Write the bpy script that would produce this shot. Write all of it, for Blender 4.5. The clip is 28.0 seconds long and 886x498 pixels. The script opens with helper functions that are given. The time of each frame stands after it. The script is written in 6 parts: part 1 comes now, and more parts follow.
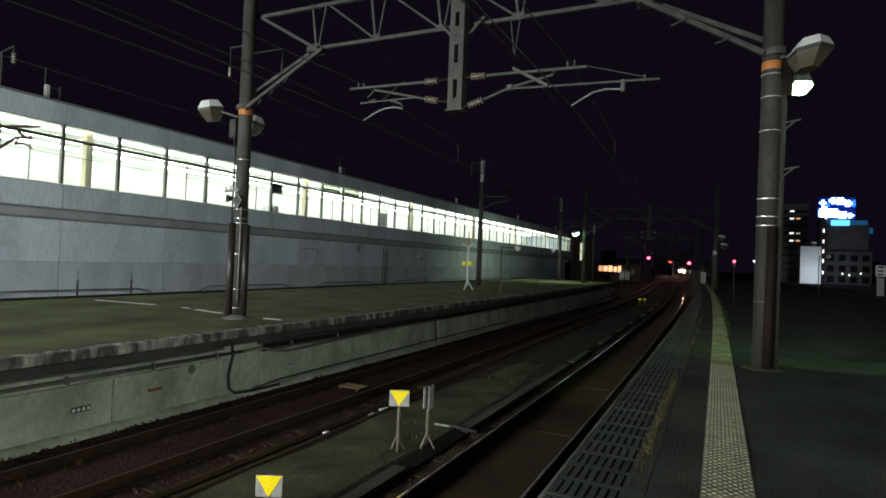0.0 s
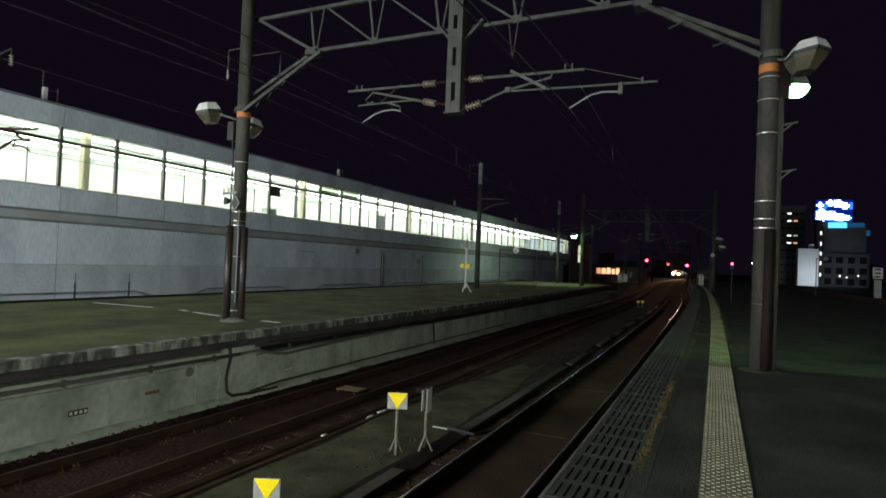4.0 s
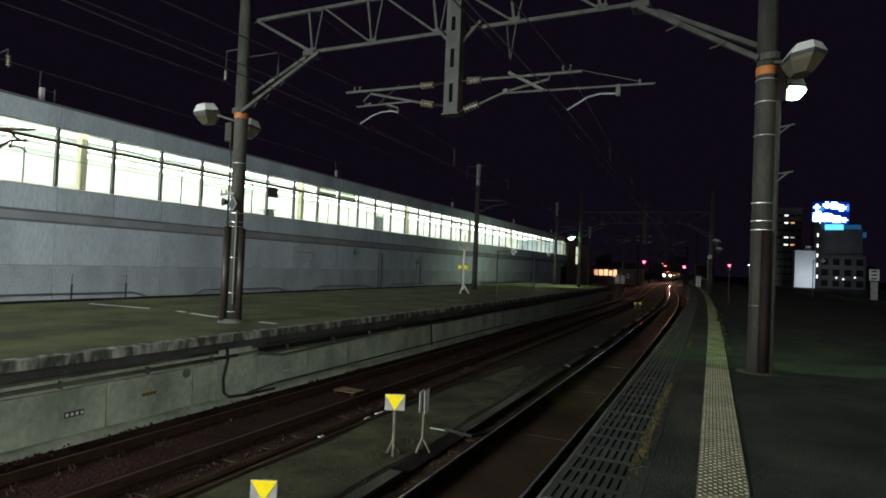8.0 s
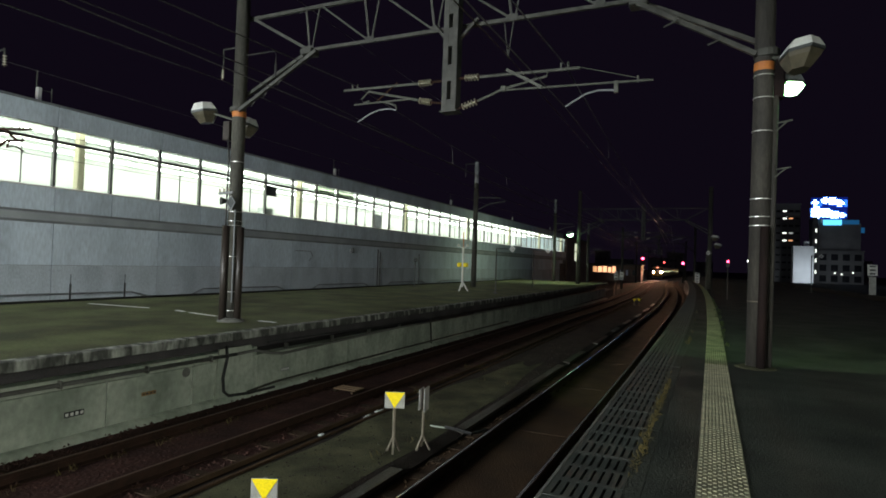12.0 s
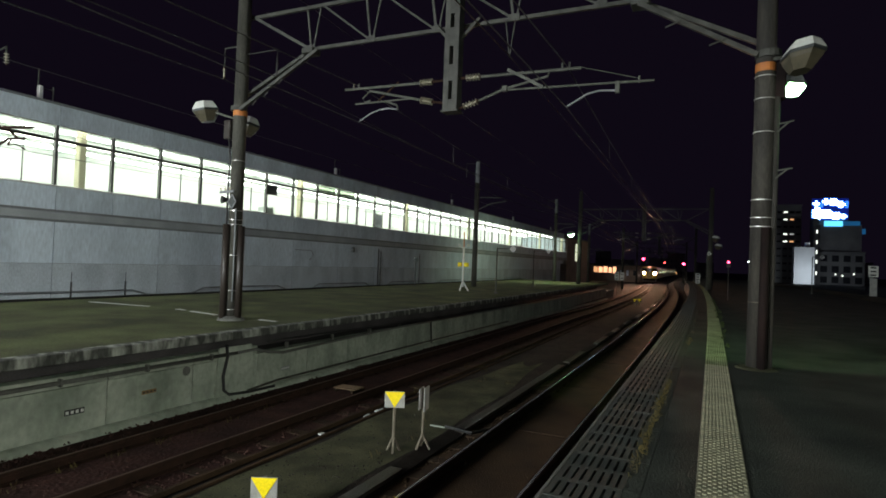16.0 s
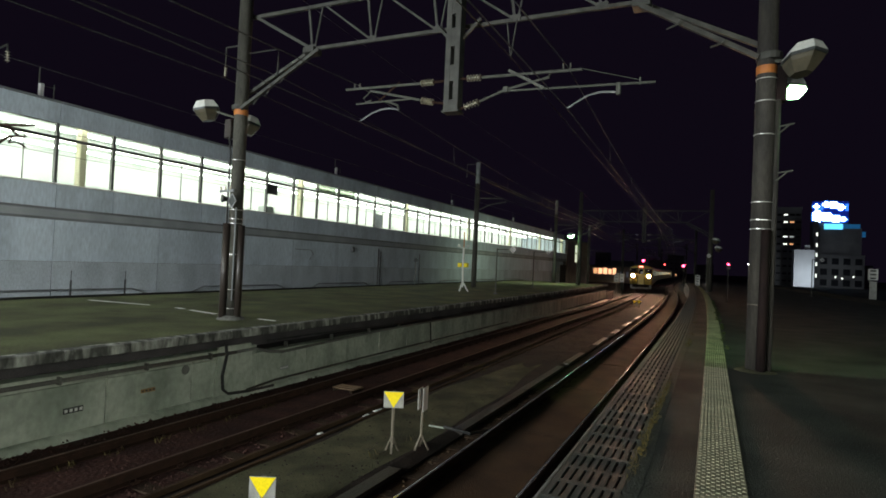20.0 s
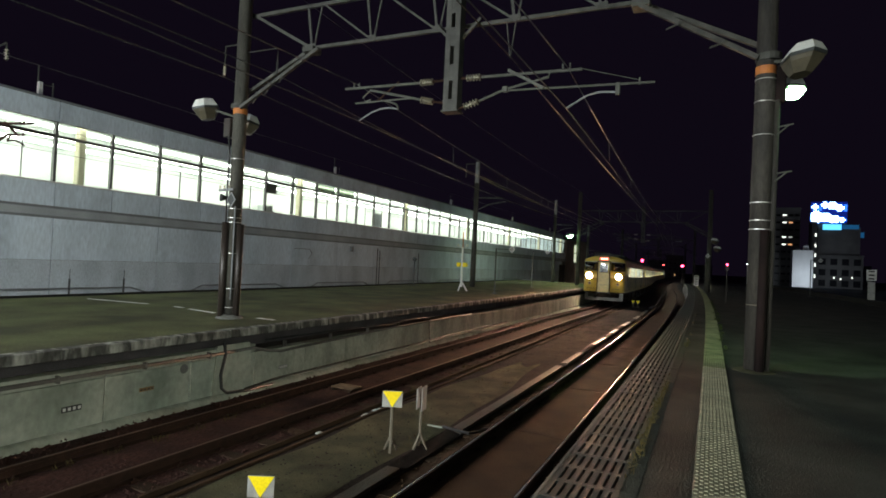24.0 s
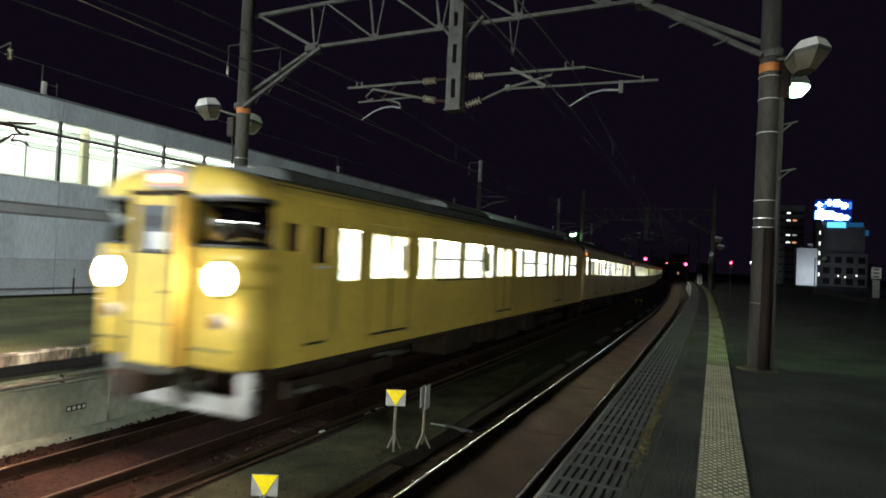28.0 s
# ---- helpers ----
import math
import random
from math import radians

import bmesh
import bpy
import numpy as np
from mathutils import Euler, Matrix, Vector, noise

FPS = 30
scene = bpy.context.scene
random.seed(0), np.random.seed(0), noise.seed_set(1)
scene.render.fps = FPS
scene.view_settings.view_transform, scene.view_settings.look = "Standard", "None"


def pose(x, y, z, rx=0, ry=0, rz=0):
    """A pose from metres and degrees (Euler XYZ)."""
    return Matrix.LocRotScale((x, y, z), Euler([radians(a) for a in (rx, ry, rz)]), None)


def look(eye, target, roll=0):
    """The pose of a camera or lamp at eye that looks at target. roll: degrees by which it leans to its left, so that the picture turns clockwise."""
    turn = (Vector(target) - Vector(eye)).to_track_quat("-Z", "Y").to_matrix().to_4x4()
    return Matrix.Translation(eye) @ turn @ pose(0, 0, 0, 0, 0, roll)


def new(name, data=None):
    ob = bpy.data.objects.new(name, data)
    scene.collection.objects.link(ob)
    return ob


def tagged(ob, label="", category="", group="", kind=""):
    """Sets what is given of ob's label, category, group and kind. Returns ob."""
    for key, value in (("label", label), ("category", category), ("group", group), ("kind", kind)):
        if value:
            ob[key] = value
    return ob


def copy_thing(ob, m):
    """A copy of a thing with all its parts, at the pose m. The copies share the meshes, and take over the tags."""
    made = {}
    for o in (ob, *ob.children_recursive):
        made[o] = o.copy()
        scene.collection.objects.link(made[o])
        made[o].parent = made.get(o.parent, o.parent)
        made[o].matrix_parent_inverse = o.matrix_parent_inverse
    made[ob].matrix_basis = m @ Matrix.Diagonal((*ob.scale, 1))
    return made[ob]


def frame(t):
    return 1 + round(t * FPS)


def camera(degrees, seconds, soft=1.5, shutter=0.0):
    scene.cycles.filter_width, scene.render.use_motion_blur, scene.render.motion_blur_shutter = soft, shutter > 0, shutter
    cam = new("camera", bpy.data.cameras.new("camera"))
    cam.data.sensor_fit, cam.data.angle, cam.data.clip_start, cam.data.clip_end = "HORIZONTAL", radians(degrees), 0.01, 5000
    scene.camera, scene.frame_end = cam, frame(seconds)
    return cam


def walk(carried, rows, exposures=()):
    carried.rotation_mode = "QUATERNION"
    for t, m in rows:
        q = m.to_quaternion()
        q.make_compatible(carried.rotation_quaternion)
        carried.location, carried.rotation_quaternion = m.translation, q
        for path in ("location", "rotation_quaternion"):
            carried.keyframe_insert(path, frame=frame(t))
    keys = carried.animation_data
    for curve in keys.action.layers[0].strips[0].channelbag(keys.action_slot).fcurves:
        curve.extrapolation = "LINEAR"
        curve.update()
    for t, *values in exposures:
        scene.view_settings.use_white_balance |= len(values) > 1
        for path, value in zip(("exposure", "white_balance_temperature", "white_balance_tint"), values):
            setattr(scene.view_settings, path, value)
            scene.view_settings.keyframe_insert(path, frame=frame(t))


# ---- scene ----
EYE = Vector((0.0, 0.0, 1.382))


def aim(yaw, pitch, roll):
    """The camera's pose, yaw to the left of the straight track's direction."""
    y, p = radians(yaw), radians(pitch)
    return look(EYE, EYE + Vector((-math.sin(y) * math.cos(p), math.cos(y) * math.cos(p), math.sin(p))), roll)


cam = camera(75.06, 28.0, soft=1.7, shutter=0.9)
walk(cam, [
    (0, aim(25.511, 1.127, 2.256)), (0.5, aim(25.482, 1.229, 2.290)), (1, aim(25.450, 1.288, 2.300)),
    (1.5, aim(25.416, 1.307, 2.297)), (2, aim(25.383, 1.319, 2.288)), (2.5, aim(25.357, 1.340, 2.275)),
    (3, aim(25.340, 1.361, 2.252)), (3.5, aim(25.337, 1.365, 2.225)), (5.5, aim(25.344, 1.450, 2.285)),
    (6, aim(25.299, 1.476, 2.298)), (6.5, aim(25.252, 1.513, 2.310)), (7, aim(25.202, 1.545, 2.323)),
    (7.5, aim(25.155, 1.549, 2.322)), (8, aim(25.118, 1.516, 2.305)), (8.5, aim(25.093, 1.469, 2.277)),
    (9, aim(25.074, 1.431, 2.233)), (9.5, aim(25.055, 1.401, 2.177)), (10, aim(25.036, 1.375, 2.128)),
    (10.5, aim(25.023, 1.351, 2.088)), (11, aim(25.015, 1.329, 2.052)), (11.5, aim(25.008, 1.309, 2.010)),
    (12, aim(24.996, 1.289, 1.960)), (12.5, aim(24.977, 1.267, 1.909)), (14.5, aim(24.973, 1.236, 2.066)),
    (15, aim(24.995, 1.244, 2.114)), (15.5, aim(25.024, 1.251, 2.150)), (16, aim(25.054, 1.255, 2.186)),
    (16.5, aim(25.077, 1.258, 2.222)), (17, aim(25.093, 1.264, 2.259)), (17.5, aim(25.100, 1.277, 2.304)),
    (18, aim(25.097, 1.293, 2.358)), (18.5, aim(25.088, 1.305, 2.414)), (19, aim(25.078, 1.310, 2.465)),
    (19.5, aim(25.067, 1.308, 2.507)), (20, aim(25.049, 1.295, 2.544)), (20.5, aim(25.020, 1.274, 2.579)),
    (21, aim(24.990, 1.249, 2.617)), (21.5, aim(24.962, 1.221, 2.657)), (23.5, aim(24.926, 1.242, 2.697)),
    (24, aim(24.952, 1.254, 2.684)), (24.5, aim(24.981, 1.271, 2.673)), (25, aim(25.012, 1.294, 2.660)),
    (25.5, aim(25.043, 1.315, 2.651)), (26, aim(25.075, 1.329, 2.648)), (26.5, aim(25.116, 1.317, 2.645)),
    (27, aim(25.161, 1.270, 2.647)), (27.5, aim(25.206, 1.199, 2.649)), (28, aim(25.241, 1.112, 2.576)),
])

# ---- light ----
world = bpy.data.worlds.new("night")
world.use_nodes = True
world.node_tree.nodes["Background"].inputs["Color"].default_value = (0.62, 0.40, 0.95, 1)
world.node_tree.nodes["Background"].inputs["Strength"].default_value = 0.0068
scene.world = world


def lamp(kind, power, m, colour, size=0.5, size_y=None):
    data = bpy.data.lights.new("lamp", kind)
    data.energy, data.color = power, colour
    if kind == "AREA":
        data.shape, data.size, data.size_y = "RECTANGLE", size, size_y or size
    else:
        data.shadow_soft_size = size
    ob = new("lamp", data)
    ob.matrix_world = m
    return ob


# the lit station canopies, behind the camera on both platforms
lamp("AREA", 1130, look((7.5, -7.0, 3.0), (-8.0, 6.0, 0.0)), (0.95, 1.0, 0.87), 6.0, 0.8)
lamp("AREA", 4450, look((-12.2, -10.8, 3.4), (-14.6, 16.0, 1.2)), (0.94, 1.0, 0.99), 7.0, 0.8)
# the floodlights that burn on the poles
lamp("SPOT", 185, look((1.02, 10.05, 3.96), (1.0, 13.2, 0.0)), (0.52, 1.0, 0.42), 0.10).data.spot_size = radians(84)
yard = lamp("SPOT", 1000, look((-10.85, 47.9, 3.80), (-14.5, 50.0, 0.0)), (0.80, 1.0, 0.72), 0.15)
yard.data.spot_size, yard.data.spot_blend = radians(165), 1.0

# ---- materials ----


def mat(name, colour, other=None, scale=4.0, rough=0.8, metal=0.0, bump=0.2, fine=60.0, vary=0.0, stretch=(1, 1, 1), spots=0.0, lo=0.34, hi=0.66):
    """Two-scale procedural surface: blotches from colour to other, grain in the bump."""
    m = bpy.data.materials.new(name)
    m.use_nodes = True
    nt = m.node_tree
    b = nt.nodes["Principled BSDF"]
    b.inputs["Roughness"].default_value, b.inputs["Metallic"].default_value = rough, metal
    # rough stone and soil have next to no sheen
    b.inputs["Specular IOR Level"].default_value = 0.5 if rough < 0.84 else 0.14
    other = other or tuple(c * 0.7 for c in colour)
    co = nt.nodes.new("ShaderNodeTexCoord")
    mp = nt.nodes.new("ShaderNodeMapping")
    mp.inputs["Scale"].default_value = stretch
    if vary:
        shift, add = nt.nodes.new("ShaderNodeObjectInfo"), nt.nodes.new("ShaderNodeVectorMath")
        add.operation = "MULTIPLY_ADD"
        add.inputs[1].default_value = (37.0, 53.0, 0.0)
        nt.links.new(shift.outputs["Random"], add.inputs[0])
        nt.links.new(co.outputs["Object"], add.inputs[2])
        nt.links.new(add.outputs["Vector"], mp.inputs["Vector"])
    else:
        nt.links.new(co.outputs["Object"], mp.inputs["Vector"])
    big, small = nt.nodes.new("ShaderNodeTexNoise"), nt.nodes.new("ShaderNodeTexNoise")
    big.inputs["Scale"].default_value, big.inputs["Detail"].default_value = scale, 6
    small.inputs["Scale"].default_value, small.inputs["Detail"].default_value = fine, 3
    for n in (big, small):
        nt.links.new(mp.outputs["Vector"], n.inputs["Vector"])
    ramp = nt.nodes.new("ShaderNodeMapRange")
    ramp.inputs["From Min"].default_value, ramp.inputs["From Max"].default_value = lo, hi
    nt.links.new(big.outputs["Fac"], ramp.inputs["Value"])
    mix = nt.nodes.new("ShaderNodeMix")
    mix.data_type = "RGBA"
    mix.inputs["A"].default_value, mix.inputs["B"].default_value = (*colour, 1), (*other, 1)
    nt.links.new(ramp.outputs["Result"], mix.inputs["Factor"])
    hue = nt.nodes.new("ShaderNodeHueSaturation")
    nt.links.new(mix.outputs["Result"], hue.inputs["Color"])
    grain = nt.nodes.new("ShaderNodeMapRange")
    grain.inputs["To Min"].default_value, grain.inputs["To Max"].default_value = 0.75 - spots, 1.25 + spots
    nt.links.new(small.outputs["Fac"], grain.inputs["Value"])
    value = grain.outputs["Result"]
    if vary:
        info = nt.nodes.new("ShaderNodeObjectInfo")
        rng = nt.nodes.new("ShaderNodeMapRange")
        rng.inputs["To Min"].default_value, rng.inputs["To Max"].default_value = 1 - vary, 1 + vary
        nt.links.new(info.outputs["Random"], rng.inputs["Value"])
        mul = nt.nodes.new("ShaderNodeMath")
        mul.operation = "MULTIPLY"
        nt.links.new(value, mul.inputs[0])
        nt.links.new(rng.outputs["Result"], mul.inputs[1])
        value = mul.outputs["Value"]
    nt.links.new(value, hue.inputs["Value"])
    nt.links.new(hue.outputs["Color"], b.inputs["Base Color"])
    if bump:
        bp = nt.nodes.new("ShaderNodeBump")
        bp.inputs["Strength"].default_value, bp.inputs["Distance"].default_value = bump, 0.02
        nt.links.new(small.outputs["Fac"], bp.inputs["Height"])
        nt.links.new(bp.outputs["Normal"], b.inputs["Normal"])
    return m


def glow(name, colour, strength):
    m = bpy.data.materials.new(name)
    m.use_nodes = True
    b = m.node_tree.nodes["Principled BSDF"]
    b.inputs["Base Color"].default_value = (*[0.8 * c for c in colour], 1)
    b.inputs["Emission Color"].default_value, b.inputs["Emission Strength"].default_value = (*colour, 1), strength
    return m


def pane_glass(name, tint, clear=0.9):
    m = bpy.data.materials.new(name)
    m.use_nodes = True
    nt = m.node_tree
    out = nt.nodes["Material Output"]
    tr, gl, mx = nt.nodes.new("ShaderNodeBsdfTransparent"), nt.nodes.new("ShaderNodeBsdfGlossy"), nt.nodes.new("ShaderNodeMixShader")
    tr.inputs["Color"].default_value = (*tint, 1)
    gl.inputs["Roughness"].default_value = 0.04
    mx.inputs["Fac"].default_value = 1 - clear
    nt.links.new(tr.outputs[0], mx.inputs[1])
    nt.links.new(gl.outputs[0], mx.inputs[2])
    nt.links.new(mx.outputs[0], out.inputs["Surface"])
    return m


ASPHALT = mat("asphalt", (0.023, 0.027, 0.024), (0.056, 0.061, 0.053), 1.1, 0.85, bump=1.0, fine=55, spots=0.5)
ASPHALT_FAR = mat("weathered_asphalt", (0.138, 0.152, 0.066), (0.066, 0.074, 0.040), 0.8, 0.9, bump=0.8, fine=26, spots=0.45)
CONCRETE = mat("concrete", (0.44, 0.475, 0.40), (0.25, 0.285, 0.235), 1.3, 0.85, bump=0.4, fine=11, vary=0.08, spots=0.12, stretch=(1, 1, 0.8))
CONCRETE_DARK = mat("dirty_concrete", (0.17, 0.17, 0.16), (0.10, 0.10, 0.09), 1.0, 0.9, bump=0.5, fine=50, spots=0.2)
COPING = mat("coping", (0.41, 0.42, 0.38), (0.085, 0.088, 0.080), 5.0, 0.9, bump=0.5, fine=17, stretch=(1, 1.0, 0.4), spots=0.40, vary=0.12, lo=0.32, hi=0.54)
WALL_PAINT = mat("wall_panel", (0.60, 0.675, 0.74), (0.44, 0.50, 0.555), 0.9, 0.7, bump=0.05, fine=13, spots=0.06, lo=0.40, hi=0.72, vary=0.06, stretch=(1, 1, 0.3))
WALL_LOW = mat("wall_panel_low", (0.51, 0.565, 0.61), (0.37, 0.41, 0.45), 1.1, 0.8, spots=0.08, lo=0.38, hi=0.70, bump=0.08, fine=25, vary=0.05, stretch=(1, 1, 0.4))
WALL_GUTTER = mat("gutter", (0.22, 0.23, 0.24), (0.15, 0.16, 0.16), 1.0, 0.6, bump=0.1)
WALL_BAND = mat("wall_band", (0.37, 0.39, 0.40), (0.28, 0.30, 0.31), 0.9, 0.75, bump=0.15, stretch=(1, 1, 0.3))
BALLAST = mat("ballast", (0.072, 0.035, 0.029), (0.038, 0.020, 0.018), 1.6, 0.95, bump=1.0, fine=20, spots=0.55)
TRACKBED = mat("track_slab", (0.074, 0.045, 0.026), (0.036, 0.023, 0.015), 1.2, 0.9, bump=0.6, fine=40, spots=0.3)
GRAVEL = mat("gravel_strip", (0.044, 0.034, 0.028), (0.019, 0.015, 0.014), 1.3, 0.95, bump=0.8, fine=45, spots=0.45)
# lit copy of the gravel colour; also the earth collar of a pole
LIT_GRAVEL_MOSS = mat("lit_gravel_moss", (0.108, 0.110, 0.062), (0.045, 0.044, 0.028), 1.6, 0.95, bump=0.7, fine=55, spots=0.45)
GREEN_BLOCK = mat("green_tactile_block", (0.21, 0.22, 0.125), (0.105, 0.115, 0.064), 3.0, 0.9, bump=0.5, vary=0.10, fine=35, spots=0.25)
SLEEPER = mat("sleeper", (0.060, 0.040, 0.026), (0.036, 0.025, 0.018), 3.0, 0.9, bump=0.5, vary=0.2)
DUCT = mat("duct_board", (0.040, 0.029, 0.020), (0.024, 0.018, 0.013), 3.0, 0.42, bump=0.5, stretch=(1, 0.2, 1))
RUST = mat("rust", (0.042, 0.022, 0.016), (0.026, 0.015, 0.011), 6, 0.88, 0.1, bump=0.3)
RAIL_DULL = mat("dull_rail_top", (0.19, 0.125, 0.095), (0.12, 0.08, 0.062), 8, 0.5, 0.5, bump=0.05, stretch=(1, 0.1, 1))
STEEL = mat("rail_top", (0.78, 0.76, 0.72), (0.62, 0.59, 0.56), 8, 0.18, 0.72, bump=0.04, stretch=(1, 0.1, 1))
GALV = mat("galvanised_steel", (0.095, 0.098, 0.085), (0.06, 0.062, 0.052), 5, 0.6, 0.2, bump=0.1)
POLE = mat("pole_concrete", (0.074, 0.071, 0.057), (0.027, 0.026, 0.021), 3.2, 0.8, bump=0.6, fine=35, spots=0.35, stretch=(1, 1, 0.3))
POLE_BROWN = mat("brown_pole_concrete", (0.052, 0.046, 0.038), (0.019, 0.017, 0.015), 3.4, 0.8, bump=0.6, fine=35, spots=0.4, stretch=(1, 1, 0.3))
CONDUIT = mat("painted_conduit", (0.030, 0.022, 0.018), (0.018, 0.014, 0.012), 3, 0.44, 0.0, bump=0.10, stretch=(1, 1, 0.3))
# darkened steel copy: weak light on faint and distant steelwork is in its colour
DIM_STEEL = mat("dim_steel", (0.030, 0.029, 0.027), (0.018, 0.018, 0.017), 5, 0.7, 0.1, bump=0.1)
DARK_CONDUIT = mat("dark_conduit", (0.020, 0.012, 0.011), (0.012, 0.008, 0.008), 2, 0.85, 0.0, bump=0.08)
POST_TAN = mat("post_tan", (0.17, 0.145, 0.105), (0.10, 0.085, 0.06), 6, 0.7, bump=0.1)
BLACK = mat("black_rubber", (0.018, 0.018, 0.018), (0.03, 0.03, 0.03), 5, 0.6)
TRUSS = mat("truss_steel", (0.070, 0.070, 0.062), (0.034, 0.034, 0.030), 5, 0.65, 0.15, bump=0.1)
ORANGE = mat("orange_band", (0.50, 0.17, 0.03), (0.40, 0.13, 0.03), 8, 0.6)
OLD_ORANGE = mat("faded_orange_plate", (0.30, 0.17, 0.06), (0.20, 0.12, 0.05), 20, 0.7)
PORCELAIN = mat("porcelain", (0.44, 0.41, 0.31), (0.30, 0.28, 0.22), 8, 0.35, bump=0.05)
WHITE = mat("white_paint", (0.72, 0.72, 0.70), (0.58, 0.58, 0.55), 5, 0.6, bump=0.1)
LINE = mat("worn_line_paint", (0.85, 0.85, 0.80), (0.66, 0.66, 0.62), 3, 0.8, bump=0.2)
DOT = mat("tactile_dot", (0.30, 0.285, 0.19), (0.18, 0.175, 0.12), 9, 0.75, bump=0.2, vary=0.1)
TACTILE = mat("tactile_block", (0.205, 0.20, 0.135), (0.118, 0.12, 0.082), 2.5, 0.8, bump=0.3, vary=0.12, fine=50)
GRATE_EDGE = mat("grating_edge", (0.095, 0.105, 0.10), (0.04, 0.045, 0.04), 3, 0.55, 0.2, bump=0.1)
GRATE = mat("grating", (0.043, 0.052, 0.047), (0.026, 0.031, 0.029), 2, 0.7, 0.1, bump=0.25, vary=0.12)
YELLOW = mat("sign_yellow", (0.95, 0.74, 0.0), (0.90, 0.70, 0.0), 6, 0.5, bump=0.03)
GREY_PAINT = mat("grey_paint", (0.24, 0.25, 0.26), (0.17, 0.18, 0.19), 4, 0.6)
GRASS = mat("dry_grass", (0.10, 0.078, 0.028), (0.05, 0.042, 0.016), 6, 0.9, bump=0)
GREEN_WEED = mat("green_weed", (0.040, 0.055, 0.018), (0.025, 0.034, 0.012), 6, 0.9, bump=0)
TRAIN_YELLOW = mat("train_yellow", (0.72, 0.53, 0.10), (0.60, 0.43, 0.085), 0.8, 0.35, bump=0.03, fine=8)
TRAIN_ROOF = mat("train_roof", (0.10, 0.11, 0.11), (0.06, 0.065, 0.065), 1.0, 0.85)
TRAIN_UNDER = mat("underframe", (0.030, 0.024, 0.020), (0.05, 0.035, 0.025), 2, 0.85)
TRAIN_GREY = mat("snow_plough", (0.42, 0.42, 0.40), (0.26, 0.25, 0.23), 2, 0.7)
INTERIOR = mat("interior_panel", (0.75, 0.74, 0.68), (0.70, 0.69, 0.62), 1, 0.6, bump=0)
STRAP = mat("bright_strap", (0.62, 0.62, 0.60), (0.45, 0.45, 0.43), 8, 0.35, 0.6, bump=0.05)
SEAT = mat("seat_cloth", (0.10, 0.16, 0.30), (0.08, 0.12, 0.24), 4, 0.9)
HALL = mat("hall_wall", (0.78, 0.80, 0.76), (0.62, 0.66, 0.62), 0.4, 0.6, bump=0)
HALL_COLUMN = mat("hall_column", (0.70, 0.66, 0.45), (0.62, 0.58, 0.40), 1, 0.6, bump=0)
FRAME_DARK = mat("window_frame", (0.06, 0.065, 0.065), (0.04, 0.045, 0.045), 3, 0.5, 0.3)
HALL_FRAME = mat("hall_window_frame", (0.17, 0.17, 0.155), (0.11, 0.11, 0.10), 3, 0.5, 0.2)
# concrete whose colour holds the shade under the coping and grating
SHADE_CONCRETE = mat("shaded_concrete", (0.120, 0.112, 0.115), (0.070, 0.066, 0.068), 1.0, 0.95, bump=0.5, fine=50, spots=0.2)
FAR_WALL = mat("far_facade", (0.20, 0.195, 0.195), (0.14, 0.135, 0.14), 0.2, 0.9, bump=0)
FAR_PALE = mat("pale_facade", (0.62, 0.62, 0.64), (0.55, 0.55, 0.57), 0.3, 0.8, bump=0)
FAR_DARK = mat("dark_window", (0.02, 0.02, 0.025), (0.03, 0.03, 0.035), 1, 0.2, bump=0)
EARTH = mat("dark_ground", (0.030, 0.028, 0.025), (0.018, 0.018, 0.016), 0.3, 0.95, bump=0.5)
GLASS = pane_glass("window_glass", (0.93, 0.97, 0.95), 0.94)
GREY_FILM = pane_glass("grey_film", (0.40, 0.44, 0.38), 0.97)
DOOR_GLASS = pane_glass("front_door_glass", (0.25, 0.25, 0.25), 0.86)
CAB_GLASS = pane_glass("cab_glass", (0.06, 0.06, 0.065), 0.70)
PARAPET = mat("parapet", (0.025, 0.024, 0.022), (0.016, 0.016, 0.015), 1, 0.95)
TUBE = glow("hall_tube", (1.0, 1.0, 0.94), 8.0)
CAR_TUBE = glow("car_tube", (1.0, 0.98, 0.88), 68.0)
HEADLIGHT = glow("headlight", (1.0, 0.51, 0.30), 105000.0)
LENS_RING = glow("lens_ring", (1.0, 0.70, 0.50), 620.0)
ROLLSIGN = glow("roll_sign", (1.0, 0.10, 0.05), 4.0)
SIDE_LAMP = glow("side_lamp", (1.0, 0.30, 0.05), 2.5)
RED_LAMP = glow("red_aspect", (1.0, 0.03, 0.09), 26.0)
RED_GLASS = mat("red_lens", (0.20, 0.07, 0.05), None, 5, 0.2, bump=0)
SIGN_TEXT = glow("roll_sign_text", (1.0, 0.45, 0.28), 7.0)
RED_DIM = glow("red_aspect_dim", (1.0, 0.06, 0.06), 14.0)
CANOPY_TUBE = glow("canopy_tube", (0.93, 1.0, 0.90), 9.0)
FLOOD = glow("flood_glass", (0.40, 1.0, 0.42), 24.0)
FLOOD_HOOD = mat("flood_hood", (0.68, 0.69, 0.66), (0.54, 0.55, 0.52), 4, 0.5, bump=0.05)
FLOOD_BOWL = mat("flood_bowl", (0.105, 0.090, 0.060), (0.060, 0.054, 0.038), 5, 0.3, bump=0.02)
WARM_WIN = glow("warm_window", (1.0, 0.48, 0.22), 0.9)
SHED_WIN = glow("shed_window", (1.0, 0.50, 0.26), 1.7)
BROWN_WALL = mat("brown_render", (0.40, 0.30, 0.24), (0.28, 0.21, 0.17), 0.6, 0.9, bump=0.2)
COOL_WIN = glow("cool_window", (0.95, 1.0, 0.90), 1.6)
